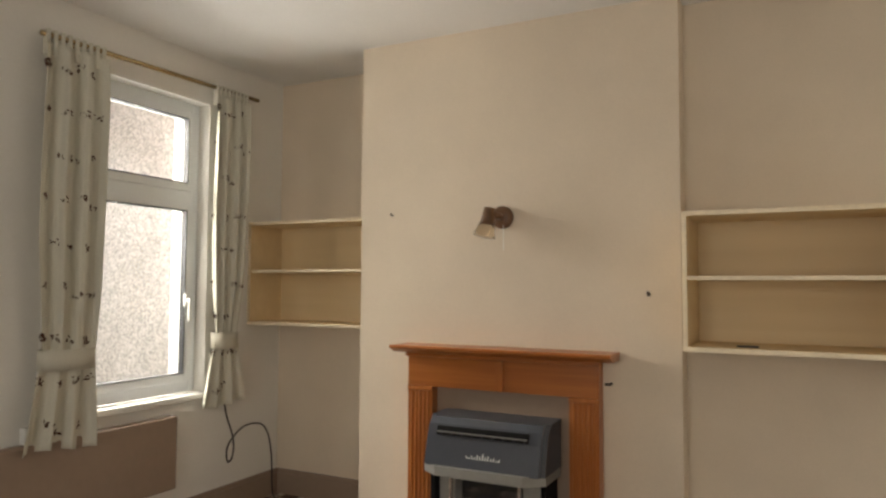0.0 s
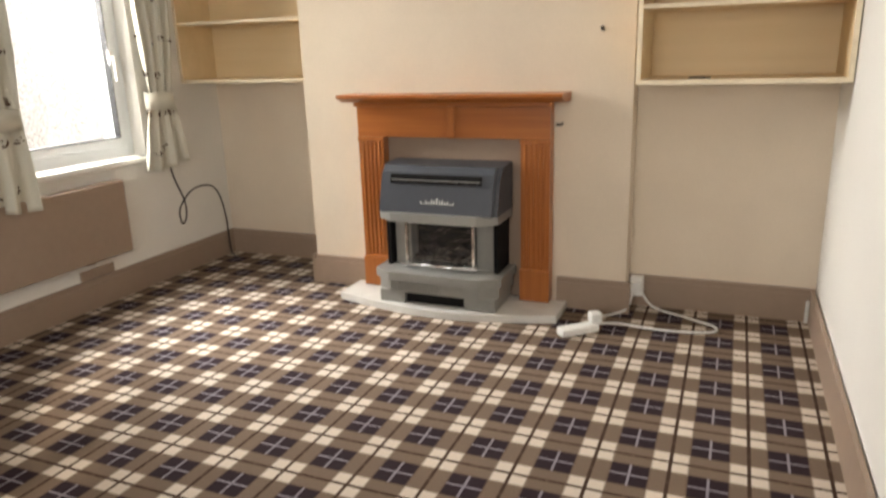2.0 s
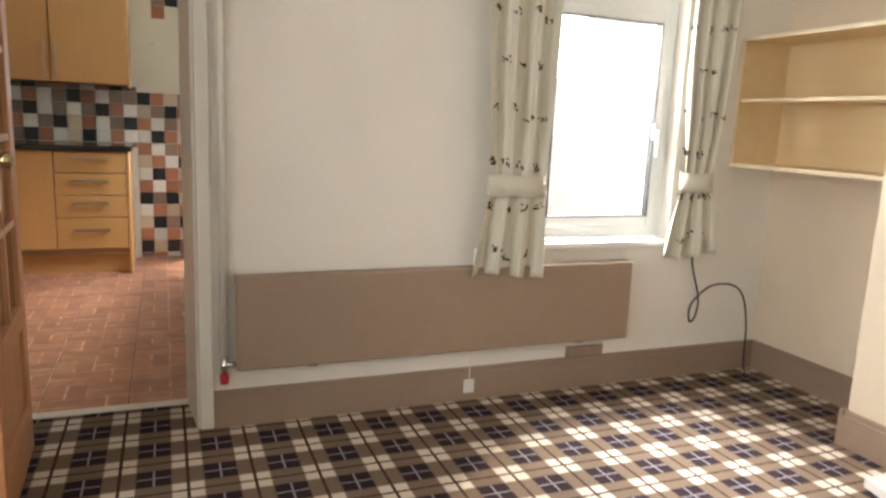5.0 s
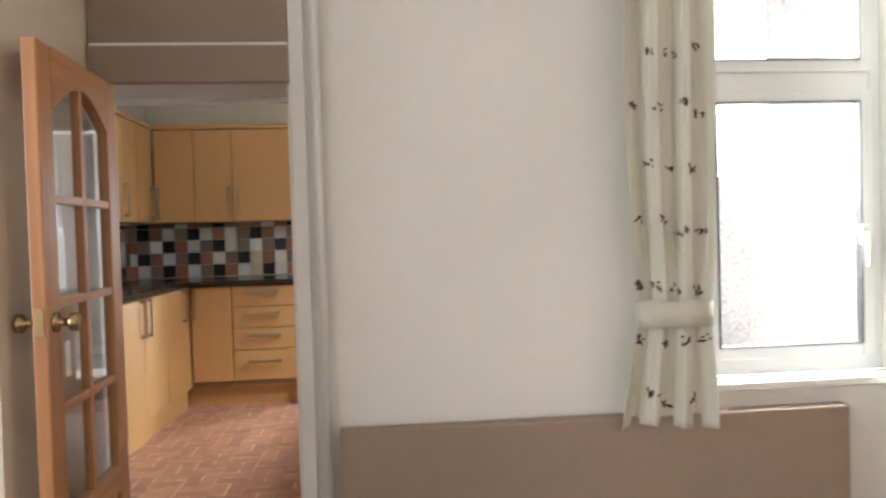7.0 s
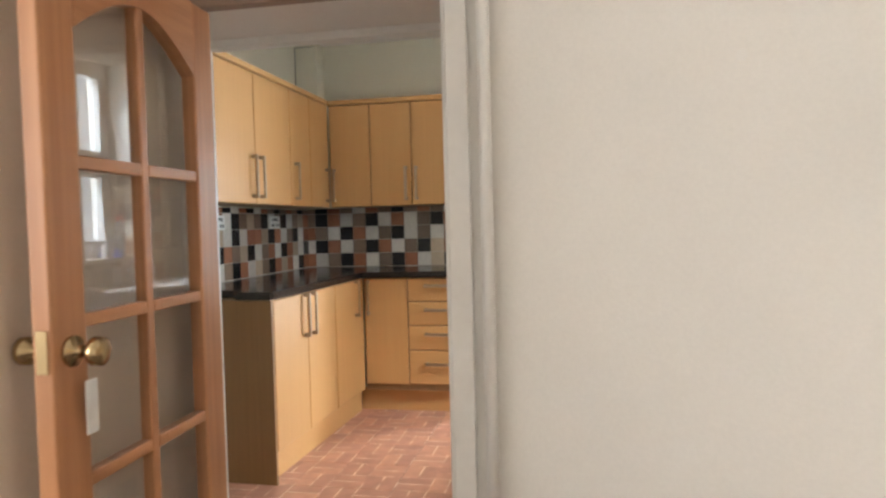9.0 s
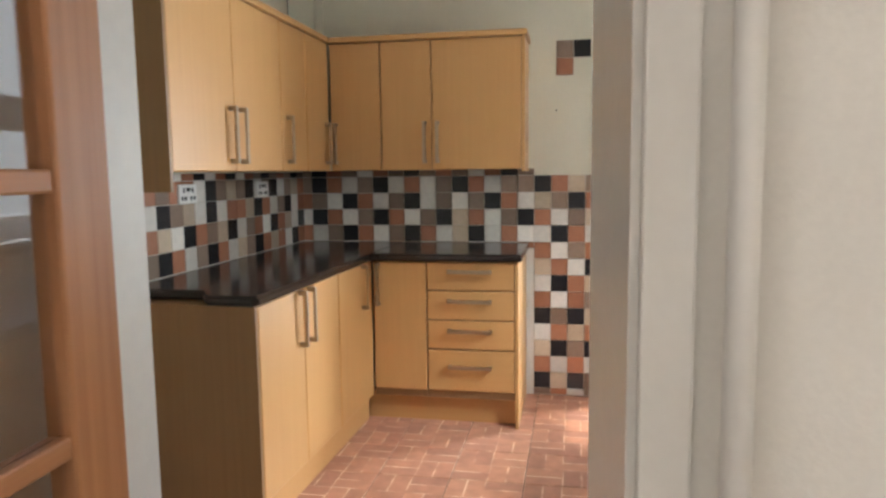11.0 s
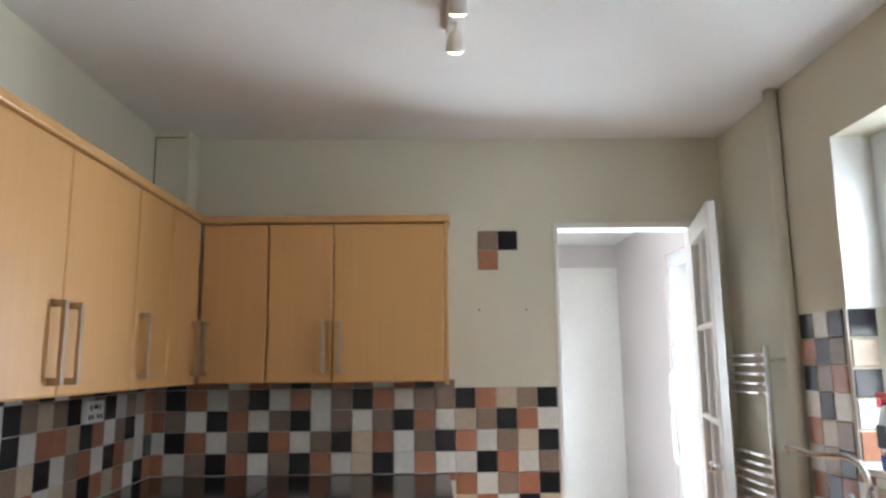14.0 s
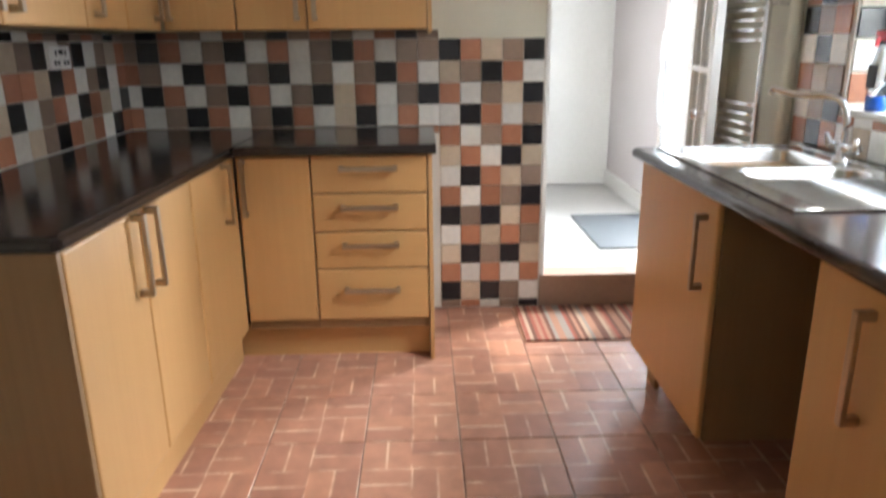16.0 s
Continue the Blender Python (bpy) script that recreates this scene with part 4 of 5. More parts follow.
# drawer unit
u = thing("drawer_unit", "beech kitchen base unit with four drawers", "cabinet", m=E_T)
base_carcase(u, 0.198, 0.672)
for _z0, _z1 in ((0.746, 0.903), (0.585, 0.744), (0.423, 0.583), (0.192, 0.421)):
    front(u, "drawer", 0.198, _z0, 0.672, _z1, ("h", 0.432, (_z0 + _z1) / 2 + 0.026), BEECHX)
part("kickboard", boxes((-0.075, -0.16, 0.0, -0.06, 0.672, 0.150)), BEECHX, u)
part("end_panel", boxes((-0.585, 0.674, 0.0, 0.021, 0.692, 0.905), bevel=0.0015), BEECH, u)
part("under_rail", boxes((-0.40, 0.198, 0.15, -0.004, 0.672, 0.189)), SHADEDCARCASE, u)
# corner unit door on the end run
u = thing("corner_base_unit", "beech corner base cabinet with one narrow door", "cabinet", m=E_T)
base_carcase(u, -0.102, 0.196)
front(u, "door", -0.102, 0.190, 0.196, 0.903, ("v", -0.070, 0.775))

# side run, its fronts face +y
SIDE = pose(-5.85, -0.104, 0, 0, 0, -1.6)   # front line of the side run, slightly askew


def side_pose(x):
    return SIDE @ pose(x + 5.85, -0.019, 0, 0, 0, 90)     # unit axes: +x out of the front, +y towards -X


for _x0, _x1, _doors in ((-4.53, -5.34, 2), (-5.342, -5.848, 1)):
    u = thing("side_base_unit", "beech base cabinet with tall bow handles" if _doors == 2 else "beech base cabinet beside the inner corner", "cabinet", m=side_pose(_x0), group="side run of base cabinets")
    w = _x0 - _x1
    part("carcase", boxes((-0.535, 0.0, 0.15, -0.001, w, 0.905)), SHADEDCARCASE, u)
    if _doors == 2:
        front(u, "door", 0.002, 0.155, w / 2, 0.903, ("v", w / 2 - 0.045, 0.785))
        front(u, "door", w / 2, 0.155, w, 0.903, ("v", w / 2 + 0.045, 0.785))
        # End panel faces away from the window; its shade is in the darker beech.
        part("end_panel", boxes((-0.55, -0.019, 0.0, 0.018, -0.001, 0.905), bevel=0.0015), SHADEDCARCASE, u, "plain beech-effect end panel, colour darkened for shade")
        part("kickboard", boxes((-0.045, 0.0, 0.0, -0.03, 1.36, 0.150)), BEECHX, u)
    else:
        front(u, "door", 0.0, 0.155, w - 0.004, 0.903, ("v", w - 0.17, 0.785))

# worktop, one dark L with a chamfered near corner
def worktop():
    t = thing("worktop", "dark brown laminate L-shaped worktop with rounded edge", "worktop")
    for name, outline in (("side_section", [(-4.60, KL), (-4.60, -0.40), (-4.50, -0.33), (-4.50, -0.145), (-4.52, -0.128), (-5.775, -0.088), (KX, -0.088), (KX, KL)]),
                          ("end_section", [(KX, -0.087), (-5.776, -0.087), (-5.815, -0.05), (-5.815, 0.708), (KX, 0.708)])):
        bm = bmesh.new()
        prism(bm, outline, "z", 0.908, 0.946)
        rim = [e for e in bm.edges if abs(e.verts[0].co.z - e.verts[1].co.z) < 0.001 and max(v.co.y for v in e.verts) > KL + 0.02 and min(v.co.x for v in e.verts) > KX + 0.02]
        bmesh.ops.bevel(bm, geom=rim, offset=0.011, segments=3, affect="EDGES")
        part(name, bm, WORKTOP, t)


worktop()
tagged(part("worktop_joint_strip", boxes((KX + 0.02, -0.092, 0.9462, -5.83, -0.089, 0.9468)), GASKET), "thin joint line in the dark worktop", "trim")

tagged(part("boxing_crack", boxes((KX + 0.1405, KL + 0.001, 2.16, KX + 0.1435, KL + 0.005, KC - 0.03), (KX + 0.1405, KL + 0.006, KC - 0.034, KX + 0.1425, KL + 0.15, KC - 0.030)), GASKET), "dark open joint along the boxed-in pipe", "trim")
# wall units
WF = -6.14
Wb, Wt = 1.388, 2.112
for _y0, _y1, _doors in ((-0.42, -0.120, ((-0.42, -0.120, -0.385),)), (-0.118, 0.686, ((-0.118, 0.178, 0.140), (0.178, 0.686, 0.214)))):
    u = thing("wall_unit", "beech kitchen wall cabinet with bow handles over the worktop", "cabinet", m=pose(WF - 0.019, 0, 0), group="wall cabinets")
    part("carcase", boxes((-0.30, _y0, Wb + 0.004, -0.001, _y1, Wt)), SHADEDCARCASE, u)
    for a, b, h in _doors:
        front(u, "door", a, Wb, b, Wt, ("v", h, 1.545))
    if _doors[0][0] > -0.2:
        part("end_panel", boxes((-0.30, 0.687, Wb - 0.012, 0.019, 0.703, Wt + 0.02), bevel=0.0015), BEECH, u)
WS = -0.42
for _x0, _x1 in ((-4.49, -5.45), (-5.452, -6.12)):
    u = thing("wall_unit", "beech kitchen wall cabinet with bow handles", "cabinet", m=pose(_x0, WS - 0.019, 0, 0, 0, 90), group="wall cabinets")
    w = _x0 - _x1
    part("carcase", boxes((-0.285, 0.0, Wb + 0.004, -0.001, w, Wt)), SHADEDCARCASE, u)
    if w > 0.8:
        front(u, "door", 0.0, Wb, w / 2, Wt, ("v", w / 2 - 0.045, 1.54))
        front(u, "door", w / 2, Wb, w, Wt, ("v", w / 2 + 0.045, 1.54))
        # Same darkened beech puts this end's shade into the colour.
        part("end_panel", boxes((-0.29, -0.019, Wb - 0.07, 0.02, -0.001, Wt + 0.02), bevel=0.0015), SHADEDCARCASE, u)
    else:
        front(u, "door", 0.0, Wb, 0.325, Wt, ("v", 0.06, 1.545))
        front(u, "door", 0.325, Wb, w, Wt, ("v", 0.60, 1.545))
bm = bmesh.new()
box(bm, KX, WS - 0.02, Wt + 0.003, WF + 0.012, 0.715, Wt + 0.036, bevel=0.006)
tagged(part("cornice", bm, BEECHX), "beech cornice strip over the wall cabinets", "trim")
tagged(part("cornice", boxes((WF + 0.030, KL, Wt + 0.003, -4.475, WS + 0.012, Wt + 0.036), bevel=0.006), BEECHX), "beech cornice strip over the side wall cabinets", "trim")

for _x in (-5.083, -5.845):
    socket("wall_socket", "white double socket with black switches on the tiles", pose(_x, KL + 0.008, 1.293, 0, 0, 90), True)

# ---- sink run along the skewed window wall; its own axes: x along the wall, y out through it ----


def skewed(m=None):
    return SKEW @ m if m is not None else SKEW


CF = -0.655     # front edge of the counter
S0, S1 = 0.805, 3.05
SINK0, SINK1 = 0.840, 1.86
t = thing("sink_worktop", "dark laminate worktop along the window wall", "worktop", m=SKEW)
for _d in ((S0, CF, 0.908, SINK0 + 0.02, -0.001, 0.946), (SINK1 - 0.02, CF, 0.908, S1, -0.001, 0.946), (SINK0 + 0.02, CF, 0.908, SINK1 - 0.02, CF + 0.085, 0.946), (SINK0 + 0.02, -0.075, 0.908, SINK1 - 0.02, -0.001, 0.946)):
    part("slab", boxes(_d), WORKTOP, t)
part("edge", tubes(([(S0, CF, 0.927), (S1, CF, 0.927)], 0.0185), sides=14), WORKTOP, t, "", True)


def sink():
    t = thing("sink", "stainless steel inset sink with one and a half bowls and drainer", "sink", m=SKEW)
    x0, x1, y0, y1, z = SINK0, SINK1, CF + 0.06, -0.055, 0.950
    bowls = ((x0 + 0.06, x0 + 0.42, y0 + 0.045, y1 - 0.085, 0.16), (x0 + 0.46, x0 + 0.63, y0 + 0.09, y1 - 0.085, 0.11))
    bm = bmesh.new()
    xs = sorted({x0, x1, *(v for b in bowls for v in b[:2])})
    ys = sorted({y0, y1, *(v for b in bowls for v in b[2:4])})
    for a, b in zip(xs, xs[1:]):
        for c, d in zip(ys, ys[1:]):
            if any(p[0] <= a and b <= p[1] and p[2] <= c and d <= p[3] for p in bowls):
                continue
            bm.faces.new([bm.verts.new(q) for q in ((a, c, z), (b, c, z), (b, d, z), (a, d, z))])
    bmesh.ops.remove_doubles(bm, verts=bm.verts, dist=0.0005)
    part("deck", bm, STEEL, t)
    part("rim", boxes((x0, y0, z - 0.004, x1, y0 + 0.010, z + 0.004), (x0, y1 - 0.010, z - 0.004, x1, y1, z + 0.004), (x0, y0 + 0.010, z - 0.004, x0 + 0.010, y1 - 0.010, z + 0.004), (x1 - 0.010, y0 + 0.010, z - 0.004, x1, y1 - 0.010, z + 0.004), bevel=0.002), STEEL, t)
    for a, b, c, d, dp in bowls:
        bm = bmesh.new()
        n, rc = 6, 0.05
        loops = []
        for ins, zz in ((0.0, z), (0.004, z - 0.008), (0.012, z - dp * 0.8), (0.04, z - dp)):
            ring = []
            for cx, cy, s in ((b - rc, d - rc, 0), (a + rc, d - rc, 1), (a + rc, c + rc, 2), (b - rc, c + rc, 3)):
                for i in range(n + 1):
                    an = math.pi / 2 * (s + i / n)
                    ring.append(bm.verts.new((cx + (rc - ins) * math.cos(an), cy + (rc - ins) * math.sin(an), zz)))
            loops.append(ring)
        for p, q in zip(loops, loops[1:]):
            for i in range(len(p)):
                bm.faces.new((p[i], p[(i + 1) % len(p)], q[(i + 1) % len(p)], q[i]))
        bm.faces.new(loops[-1])
        for s, (cx, cy) in enumerate(((b, d), (a, d), (a, c), (b, c))):
            k = loops[0][s * (n + 1):(s + 1) * (n + 1)]
            cv = bm.verts.new((cx, cy, z))
            for i in range(n):
                bm.faces.new((cv, k[i], k[i + 1]))
        bmesh.ops.recalc_face_normals(bm, faces=bm.faces)
        part("bowl", bm, STEEL, t, "", True)
        part("waste", tubes(([((a + b) / 2, (c + d) / 2, z - dp), ((a + b) / 2, (c + d) / 2, z - dp + 0.003)], 0.035), sides=20), CHROME, t)
    for i in range(11):
        xx = x0 + 0.68 + 0.034 * i
        part("drainer_rib", tubes(([(xx, y0 + 0.07, z + 0.0005), (xx, y1 - 0.12, z + 0.0005)], 0.004), sides=8), STEEL, t, "", True)
    # mixer tap with a swivel spout
    tx, ty = x0 + 0.37, y1 - 0.055
    tap = part("mixer_tap", tubes(([(tx, ty, z), (tx, ty, z + 0.012), (tx, ty, z + 0.014), (tx, ty, z + 0.06)], [0.03, 0.03, 0.018, 0.016]), ([(tx - 0.06, ty, z + 0.045), (tx + 0.06, ty, z + 0.045)], 0.014), sides=14), CHROME, t, "chrome mixer tap", True)
    part("spout", tubes((smooth_path([(tx, ty, z + 0.05), (tx, ty, z + 0.13), (tx - 0.02, ty - 0.01, z + 0.185), (tx - 0.07, ty - 0.03, z + 0.205), (tx - 0.17, ty - 0.075, z + 0.20), (tx - 0.26, ty - 0.115, z + 0.215), (tx - 0.275, ty - 0.12, z + 0.20)]), 0.0115), sides=12), CHROME, tap, "", True)
    for s in (-1, 1):
        part("tap_lever", tubes(([(tx + s * 0.06, ty, z + 0.045), (tx + s * 0.08, ty, z + 0.05), (tx + s * 0.085, ty - 0.012, z + 0.085)], [0.016, 0.014, 0.007]), sides=12), CHROME, tap, "", True)


sink()

# base cabinets under the sink run, with an open appliance gap between them
for _a, _b, _lab in ((0.835, 1.555, "beech sink base cabinet with one wide door"), (2.065, 2.50, "beech base cabinet beside the appliance gap")):
    u = thing("sink_base_unit", _lab, "cabinet", group="cabinets under the sink run")
    w = _b - _a
    # Sides towards the gap have its shade put into the beech colour.
    part("carcase", boxes((-0.55, 0.0, 0.15, -0.001, w, 0.905)), SHADEDCARCASE, u)
    front(u, "door", 0.0, 0.155, w, 0.903, ("v", w - 0.075 if _a < 2 else 0.20, 0.735 if _a < 2 else 0.745))
    part("leg_panel", boxes((-0.08, 0.004, 0.0, -0.062, w if _a > 2 else 0.10, 0.150)), SHADEDCARCASE, u)
    u.matrix_world = SKEW @ Matrix(((0, 1, 0, _a), (-1, 0, 0, CF + 0.035), (0, 0, 1, 0), (0, 0, 0, 1)))
# Board added for the pale wedge of light on the gap floor.
tagged(part("loose_kickboard", boxes((-0.30, -0.05, 0, 0.30, 0.05, 0.018), bevel=0.002), BEECHX), "pale beech board laid for the light patch in the appliance gap", "board").matrix_world = SKEW @ pose(2.05, -0.45, 0.004, 0, 0, -62)
# Board closes the gap; its dark colour stands for the shade inside.
tagged(part("gap_back_panel", boxes((1.56, -0.06, 0.15, 2.06, -0.045, 0.905)), SHADEDCARCASE), "back board of the empty appliance gap, coloured dark for shade", "panel").matrix_world = SKEW

# kitchen window


def kitchen_window():
    w = tagged(new("window_2"), "white plastic kitchen window with opening top", "window", kind="structure")
    w.matrix_world = SKEW
    a, b, c, d = KS0, KS1, KZ0, KZ1
    y0, y1 = 0.15, 0.215
    part("window_frame", boxes((a, y0, c, a + 0.06, y1, d), (b - 0.06, y0, c, b, y1, d), (a + 0.06, y0, d - 0.06, b - 0.06, y1, d), (a + 0.06, y0, c, b - 0.06, y1, c + 0.06), (a + 0.06, y0, 1.63, b - 0.06, y1, 1.70), ((a + b) / 2 - 0.03, y0, c + 0.06, (a + b) / 2 + 0.03, y1, 1.63), bevel=0.004), UPVC, w)
    m = (a + b) / 2
    for xa, xb, za, zb in ((a + 0.06, m - 0.03, c + 0.06, 1.63), (m + 0.03, b - 0.06, c + 0.06, 1.63), (a + 0.06, b - 0.06, 1.70, d - 0.06)):
        s = 0.045
        f = part("casement", boxes((xa, y0 - 0.012, za, xa + s, y1 - 0.01, zb), (xb - s, y0 - 0.012, za, xb, y1 - 0.01, zb), (xa + s, y0 - 0.012, zb - s, xb - s, y1 - 0.01, zb), (xa + s, y0 - 0.012, za, xb - s, y1 - 0.01, za + s), bevel=0.004), UPVC, w)
        p = part("pane", boxes((xa + s, 0.178, za + s, xb - s, 0.184, zb - s)), PANE, f)
        p.visible_shadow = False
    part("window_sill", boxes((a, -0.002, c - 0.02, b, y0, c), bevel=0.004), GLOSSWHITE, w, "white sill")
    part("reveal_side", boxes((a, 0.0, 1.655, a + 0.004, y0, d)), GLOSSWHITE, w)


kitchen_window()


def spray_bottle():
    t = thing("spray_bottle", "clear spray bottle with red trigger and blue liquid on the sill", "bottle", m=SKEW @ pose(1.115, 0.035, KZ0 + 0.001))
    def ell(z0, rings, mat, nm, lab=""):
        bm = bmesh.new()
        loops = [[bm.verts.new((rx * math.cos(2 * math.pi * i / 20), ry * math.sin(2 * math.pi * i / 20), z)) for i in range(20)] for z, rx, ry in rings]
        for p, q in zip(loops, loops[1:]):
            for i in range(20):
                bm.faces.new((p[i], p[(i + 1) % 20], q[(i + 1) % 20], q[i]))
        bm.faces.new(loops[0][::-1])
        bm.faces.new(loops[-1])
        return part(nm, bm, mat, t, lab, True)
    ell(0, ((0, 0.040, 0.024), (0.004, 0.044, 0.027), (0.05, 0.044, 0.027)), BLUELIQUID, "liquid", "blue liquid")
    ell(0, ((0.05, 0.044, 0.027), (0.15, 0.042, 0.026), (0.19, 0.026, 0.020), (0.225, 0.016, 0.016)), CLEARPLASTIC, "bottle_body", "clear plastic body")
    part("label", boxes((-0.024, -0.0295, 0.075, 0.024, -0.027, 0.15), bevel=0.001), BLACKPLASTIC, t, "dark round-looking label")
    tr = part("trigger_head", boxes((-0.045, -0.009, 0.238, 0.024, 0.009, 0.256), (-0.014, -0.012, 0.224, 0.014, 0.012, 0.239), bevel=0.004), REDPLASTIC, t, "red trigger head")
    part("trigger", boxes((-0.046, -0.007, 0.205, -0.036, 0.007, 0.237), bevel=0.003), REDPLASTIC, tr)


spray_bottle()
_c = thing("soap_dispenser", "small translucent soap dispenser on the sill", "bottle", m=SKEW @ pose(1.25, 0.04, KZ0 + 0.001))
part("body", tubes(([(0, 0, 0), (0, 0, 0.003), (0, 0, 0.075), (0, 0, 0.085)], [0.028, 0.03, 0.028, 0.014]), sides=18), PLASTIC, _c, "", True)
part("pump", tubes(([(0, 0, 0.085), (0, 0, 0.11), (-0.008, 0, 0.118), (-0.03, 0, 0.118)], 0.006), sides=10), PLASTIC, _c, "", True)

tagged(part("waste_pipe", tubes(([(0.645, -0.03, 0.0), (0.645, -0.03, KC - 0.002)], 0.026), sides=18), KITCHENWALL, None, "", True), "cream painted vertical pipe in the kitchen corner", "pipe").matrix_world = SKEW


def towel_rail():
    t = thing("towel_rail", "chrome ladder towel radiator on the wall", "towel rail", m=SKEW)
    for x in (0.10, 0.53):
        part("post", tubes(([(x, -0.085, 0.78), (x, -0.085, 1.53)], 0.013), sides=12), CHROME, t, "", True)
        for z in (0.85, 1.47):
            part("wall_bracket", tubes(([(x, -0.085, z), (x, 0.0, z)], 0.008), sides=10), CHROME, t, "", True)
    for z in (0.83, 0.87, 0.91, 0.95, 0.99, 1.03, 1.07, 1.33, 1.37, 1.41, 1.45, 1.49):
        part("rung", tubes(([(0.10, -0.09, z), (0.20, -0.102, z), (0.43, -0.102, z), (0.53, -0.09, z)], 0.0085), sides=10), CHROME, t, "", True)


towel_rail()


def hall_door():
    t = thing("white_glazed_door", "open white painted door with six glass panes", "door", m=pose(KX + 0.006, HY1 - 0.01, 0.185, 0, 0, -13.5))
    W, H, T = 0.655, 1.95, 0.036
    for d in ((0, -T, 0, 0.085, 0, H), (W - 0.085, -T, 0, W, 0, H)):
        part("stile", boxes(d, bevel=0.004), GLOSSWHITE, t)
    for d in ((0.085, -T, 0, W - 0.085, 0, 0.20), (0.085, -T, H - 0.10, W - 0.085, 0, H)):
        part("rail", boxes(d, bevel=0.003), GLOSSWHITE, t)
    cx = W / 2
    zs = [0.20 + (H - 0.30) * i / 4 for i in range(5)]
    part("glazing_bar", boxes((cx - 0.011, -T + 0.004, 0.20, cx + 0.011, -0.004, H - 0.10), bevel=0.003), GLOSSWHITE, t)
    for z in zs[1:-1]:
        for xa, xb in ((0.085, cx - 0.011), (cx + 0.011, W - 0.085)):
            part("glazing_bar", boxes((xa, -T + 0.004, z - 0.011, xb, -0.004, z + 0.011), bevel=0.003), GLOSSWHITE, t)
    for za, zb in zip(zs, zs[1:]):
        for xa, xb in ((0.085, cx - 0.011), (cx + 0.011, W - 0.085)):
            p = part("pane", boxes((xa, -T / 2 - 0.002, za + 0.011, xb, -T / 2 + 0.002, zb - 0.011)), PANE, t)
            p.visible_shadow = False
    part("knob", tubes(([(W - 0.045, -T, 0.86), (W - 0.045, -T - 0.03, 0.86), (W - 0.045, -T - 0.04, 0.86), (W - 0.045, -T - 0.058, 0.86)], [0.012, 0.010, 0.023, 0.016]), sides=14), CHROME, t, "chrome knob", True)


hall_door()
structure("trim_hall_doorway", boxes((KX - 0.12, HY0 - 0.0, 0.176, KX + 0.008, HY0 + 0.022, HTOP), (KX - 0.12, HY1 - 0.022, 0.176, KX + 0.006, HY1, HTOP), (KX - 0.12, HY0 + 0.022, HTOP - 0.03, KX + 0.008, HY1 - 0.022, HTOP), bevel=0.002), GLOSSWHITE, "white gloss lining of the hall doorway", "trim")

t = tagged(new("door_3"), "white flush door at the end of the hall", "door", kind="structure")
part("leaf", boxes((-8.849, 1.60, 0.175, -8.815, 2.165, 2.20), bevel=0.003), GLOSSWHITE, t)
part("architrave", boxes((-8.849, 2.166, 0.17, -8.825, 2.198, 2.25), (-8.849, 1.53, 0.17, -8.825, 1.599, 2.25), (-8.849, 1.599, 2.201, -8.825, 2.166, 2.25)), GLOSSWHITE, t)

t = tagged(new("door_4"), "white glazed garden door in the hall", "door", kind="structure")
part("door_frame", boxes((HD0, 2.215, 0.17, HD0 + 0.07, 2.285, 2.17), (HD1 - 0.07, 2.215, 0.17, HD1, 2.285, 2.17), (HD0 + 0.07, 2.215, 2.09, HD1 - 0.07, 2.285, 2.17), (HD0 + 0.07, 2.215, 0.17, HD1 - 0.07, 2.285, 0.27), (HD0 + 0.07, 2.215, 1.0, HD1 - 0.07, 2.285, 1.08), bevel=0.004), UPVC, t)
for _za, _zb in ((0.27, 1.0), (1.08, 2.09)):
    _p = part("pane", boxes((HD0 + 0.07, 2.245, _za, HD1 - 0.07, 2.252, _zb)), RIBBED, t)
    _p.visible_shadow = False
bm = tubes((smooth_path([(HD0 + 0.10, 2.215, 0.85), (HD0 + 0.10, 2.165, 0.87), (HD0 + 0.10, 2.165, 1.35), (HD0 + 0.10, 2.215, 1.37)], 6), 0.012), sides=10)
part("grab_handle", bm, UPVC, t, "", True)

for _nm, _lab, _mat, _d in (("striped_rug", "striped red and brown woven rug below the step", RUG, (KX + 0.02, 1.115, 0.001, -6.005, 1.72, 0.010)), ("door_mat", "dark grey door mat on the hall floor", GREYMAT, (-7.72, 1.67, 0.171, -6.90, 2.16, 0.180))):
    tagged(part(_nm, boxes(_d, bevel=0.003), _mat), _lab, "rug")


def ceiling_spot():
    t = thing("ceiling_spotlight", "small lit spotlight bar on the kitchen ceiling", "ceiling lamp", m=pose(-5.03, 0.715, KC))
    part("base_bar", boxes((-0.22, -0.03, -0.022, 0.22, 0.03, 0.0), bevel=0.006), PLASTIC, t)
    for x in (-0.13, 0.13):
        h = part("spot_head", tubes(([(x, 0, -0.02), (x, 0, -0.045), (x - 0.01, 0.0, -0.05), (x - 0.045, 0.0, -0.10)], [0.007, 0.007, 0.022, 0.034]), sides=16), PLASTIC, t, "", True)
        part("bulb", tubes(([(x - 0.046, 0, -0.1015), (x - 0.050, 0, -0.107)], [0.028, 0.020]), sides=16), BULB, h, "glowing warm bulb")


ceiling_spot()
for _y, _z in ((0.865, 1.73), (1.10, 1.73)):
    tagged(part("wall_screw", tubes(([(KX, _y, _z), (KX + 0.006, _y, _z)], 0.005), sides=8), CABLE), "dark screw in the cream kitchen wall", "hook")

# ---- tiles, laid piece by piece ----
P = 0.1004
TOP = 1.351
tile_cache = {}
chance = random.Random(11)


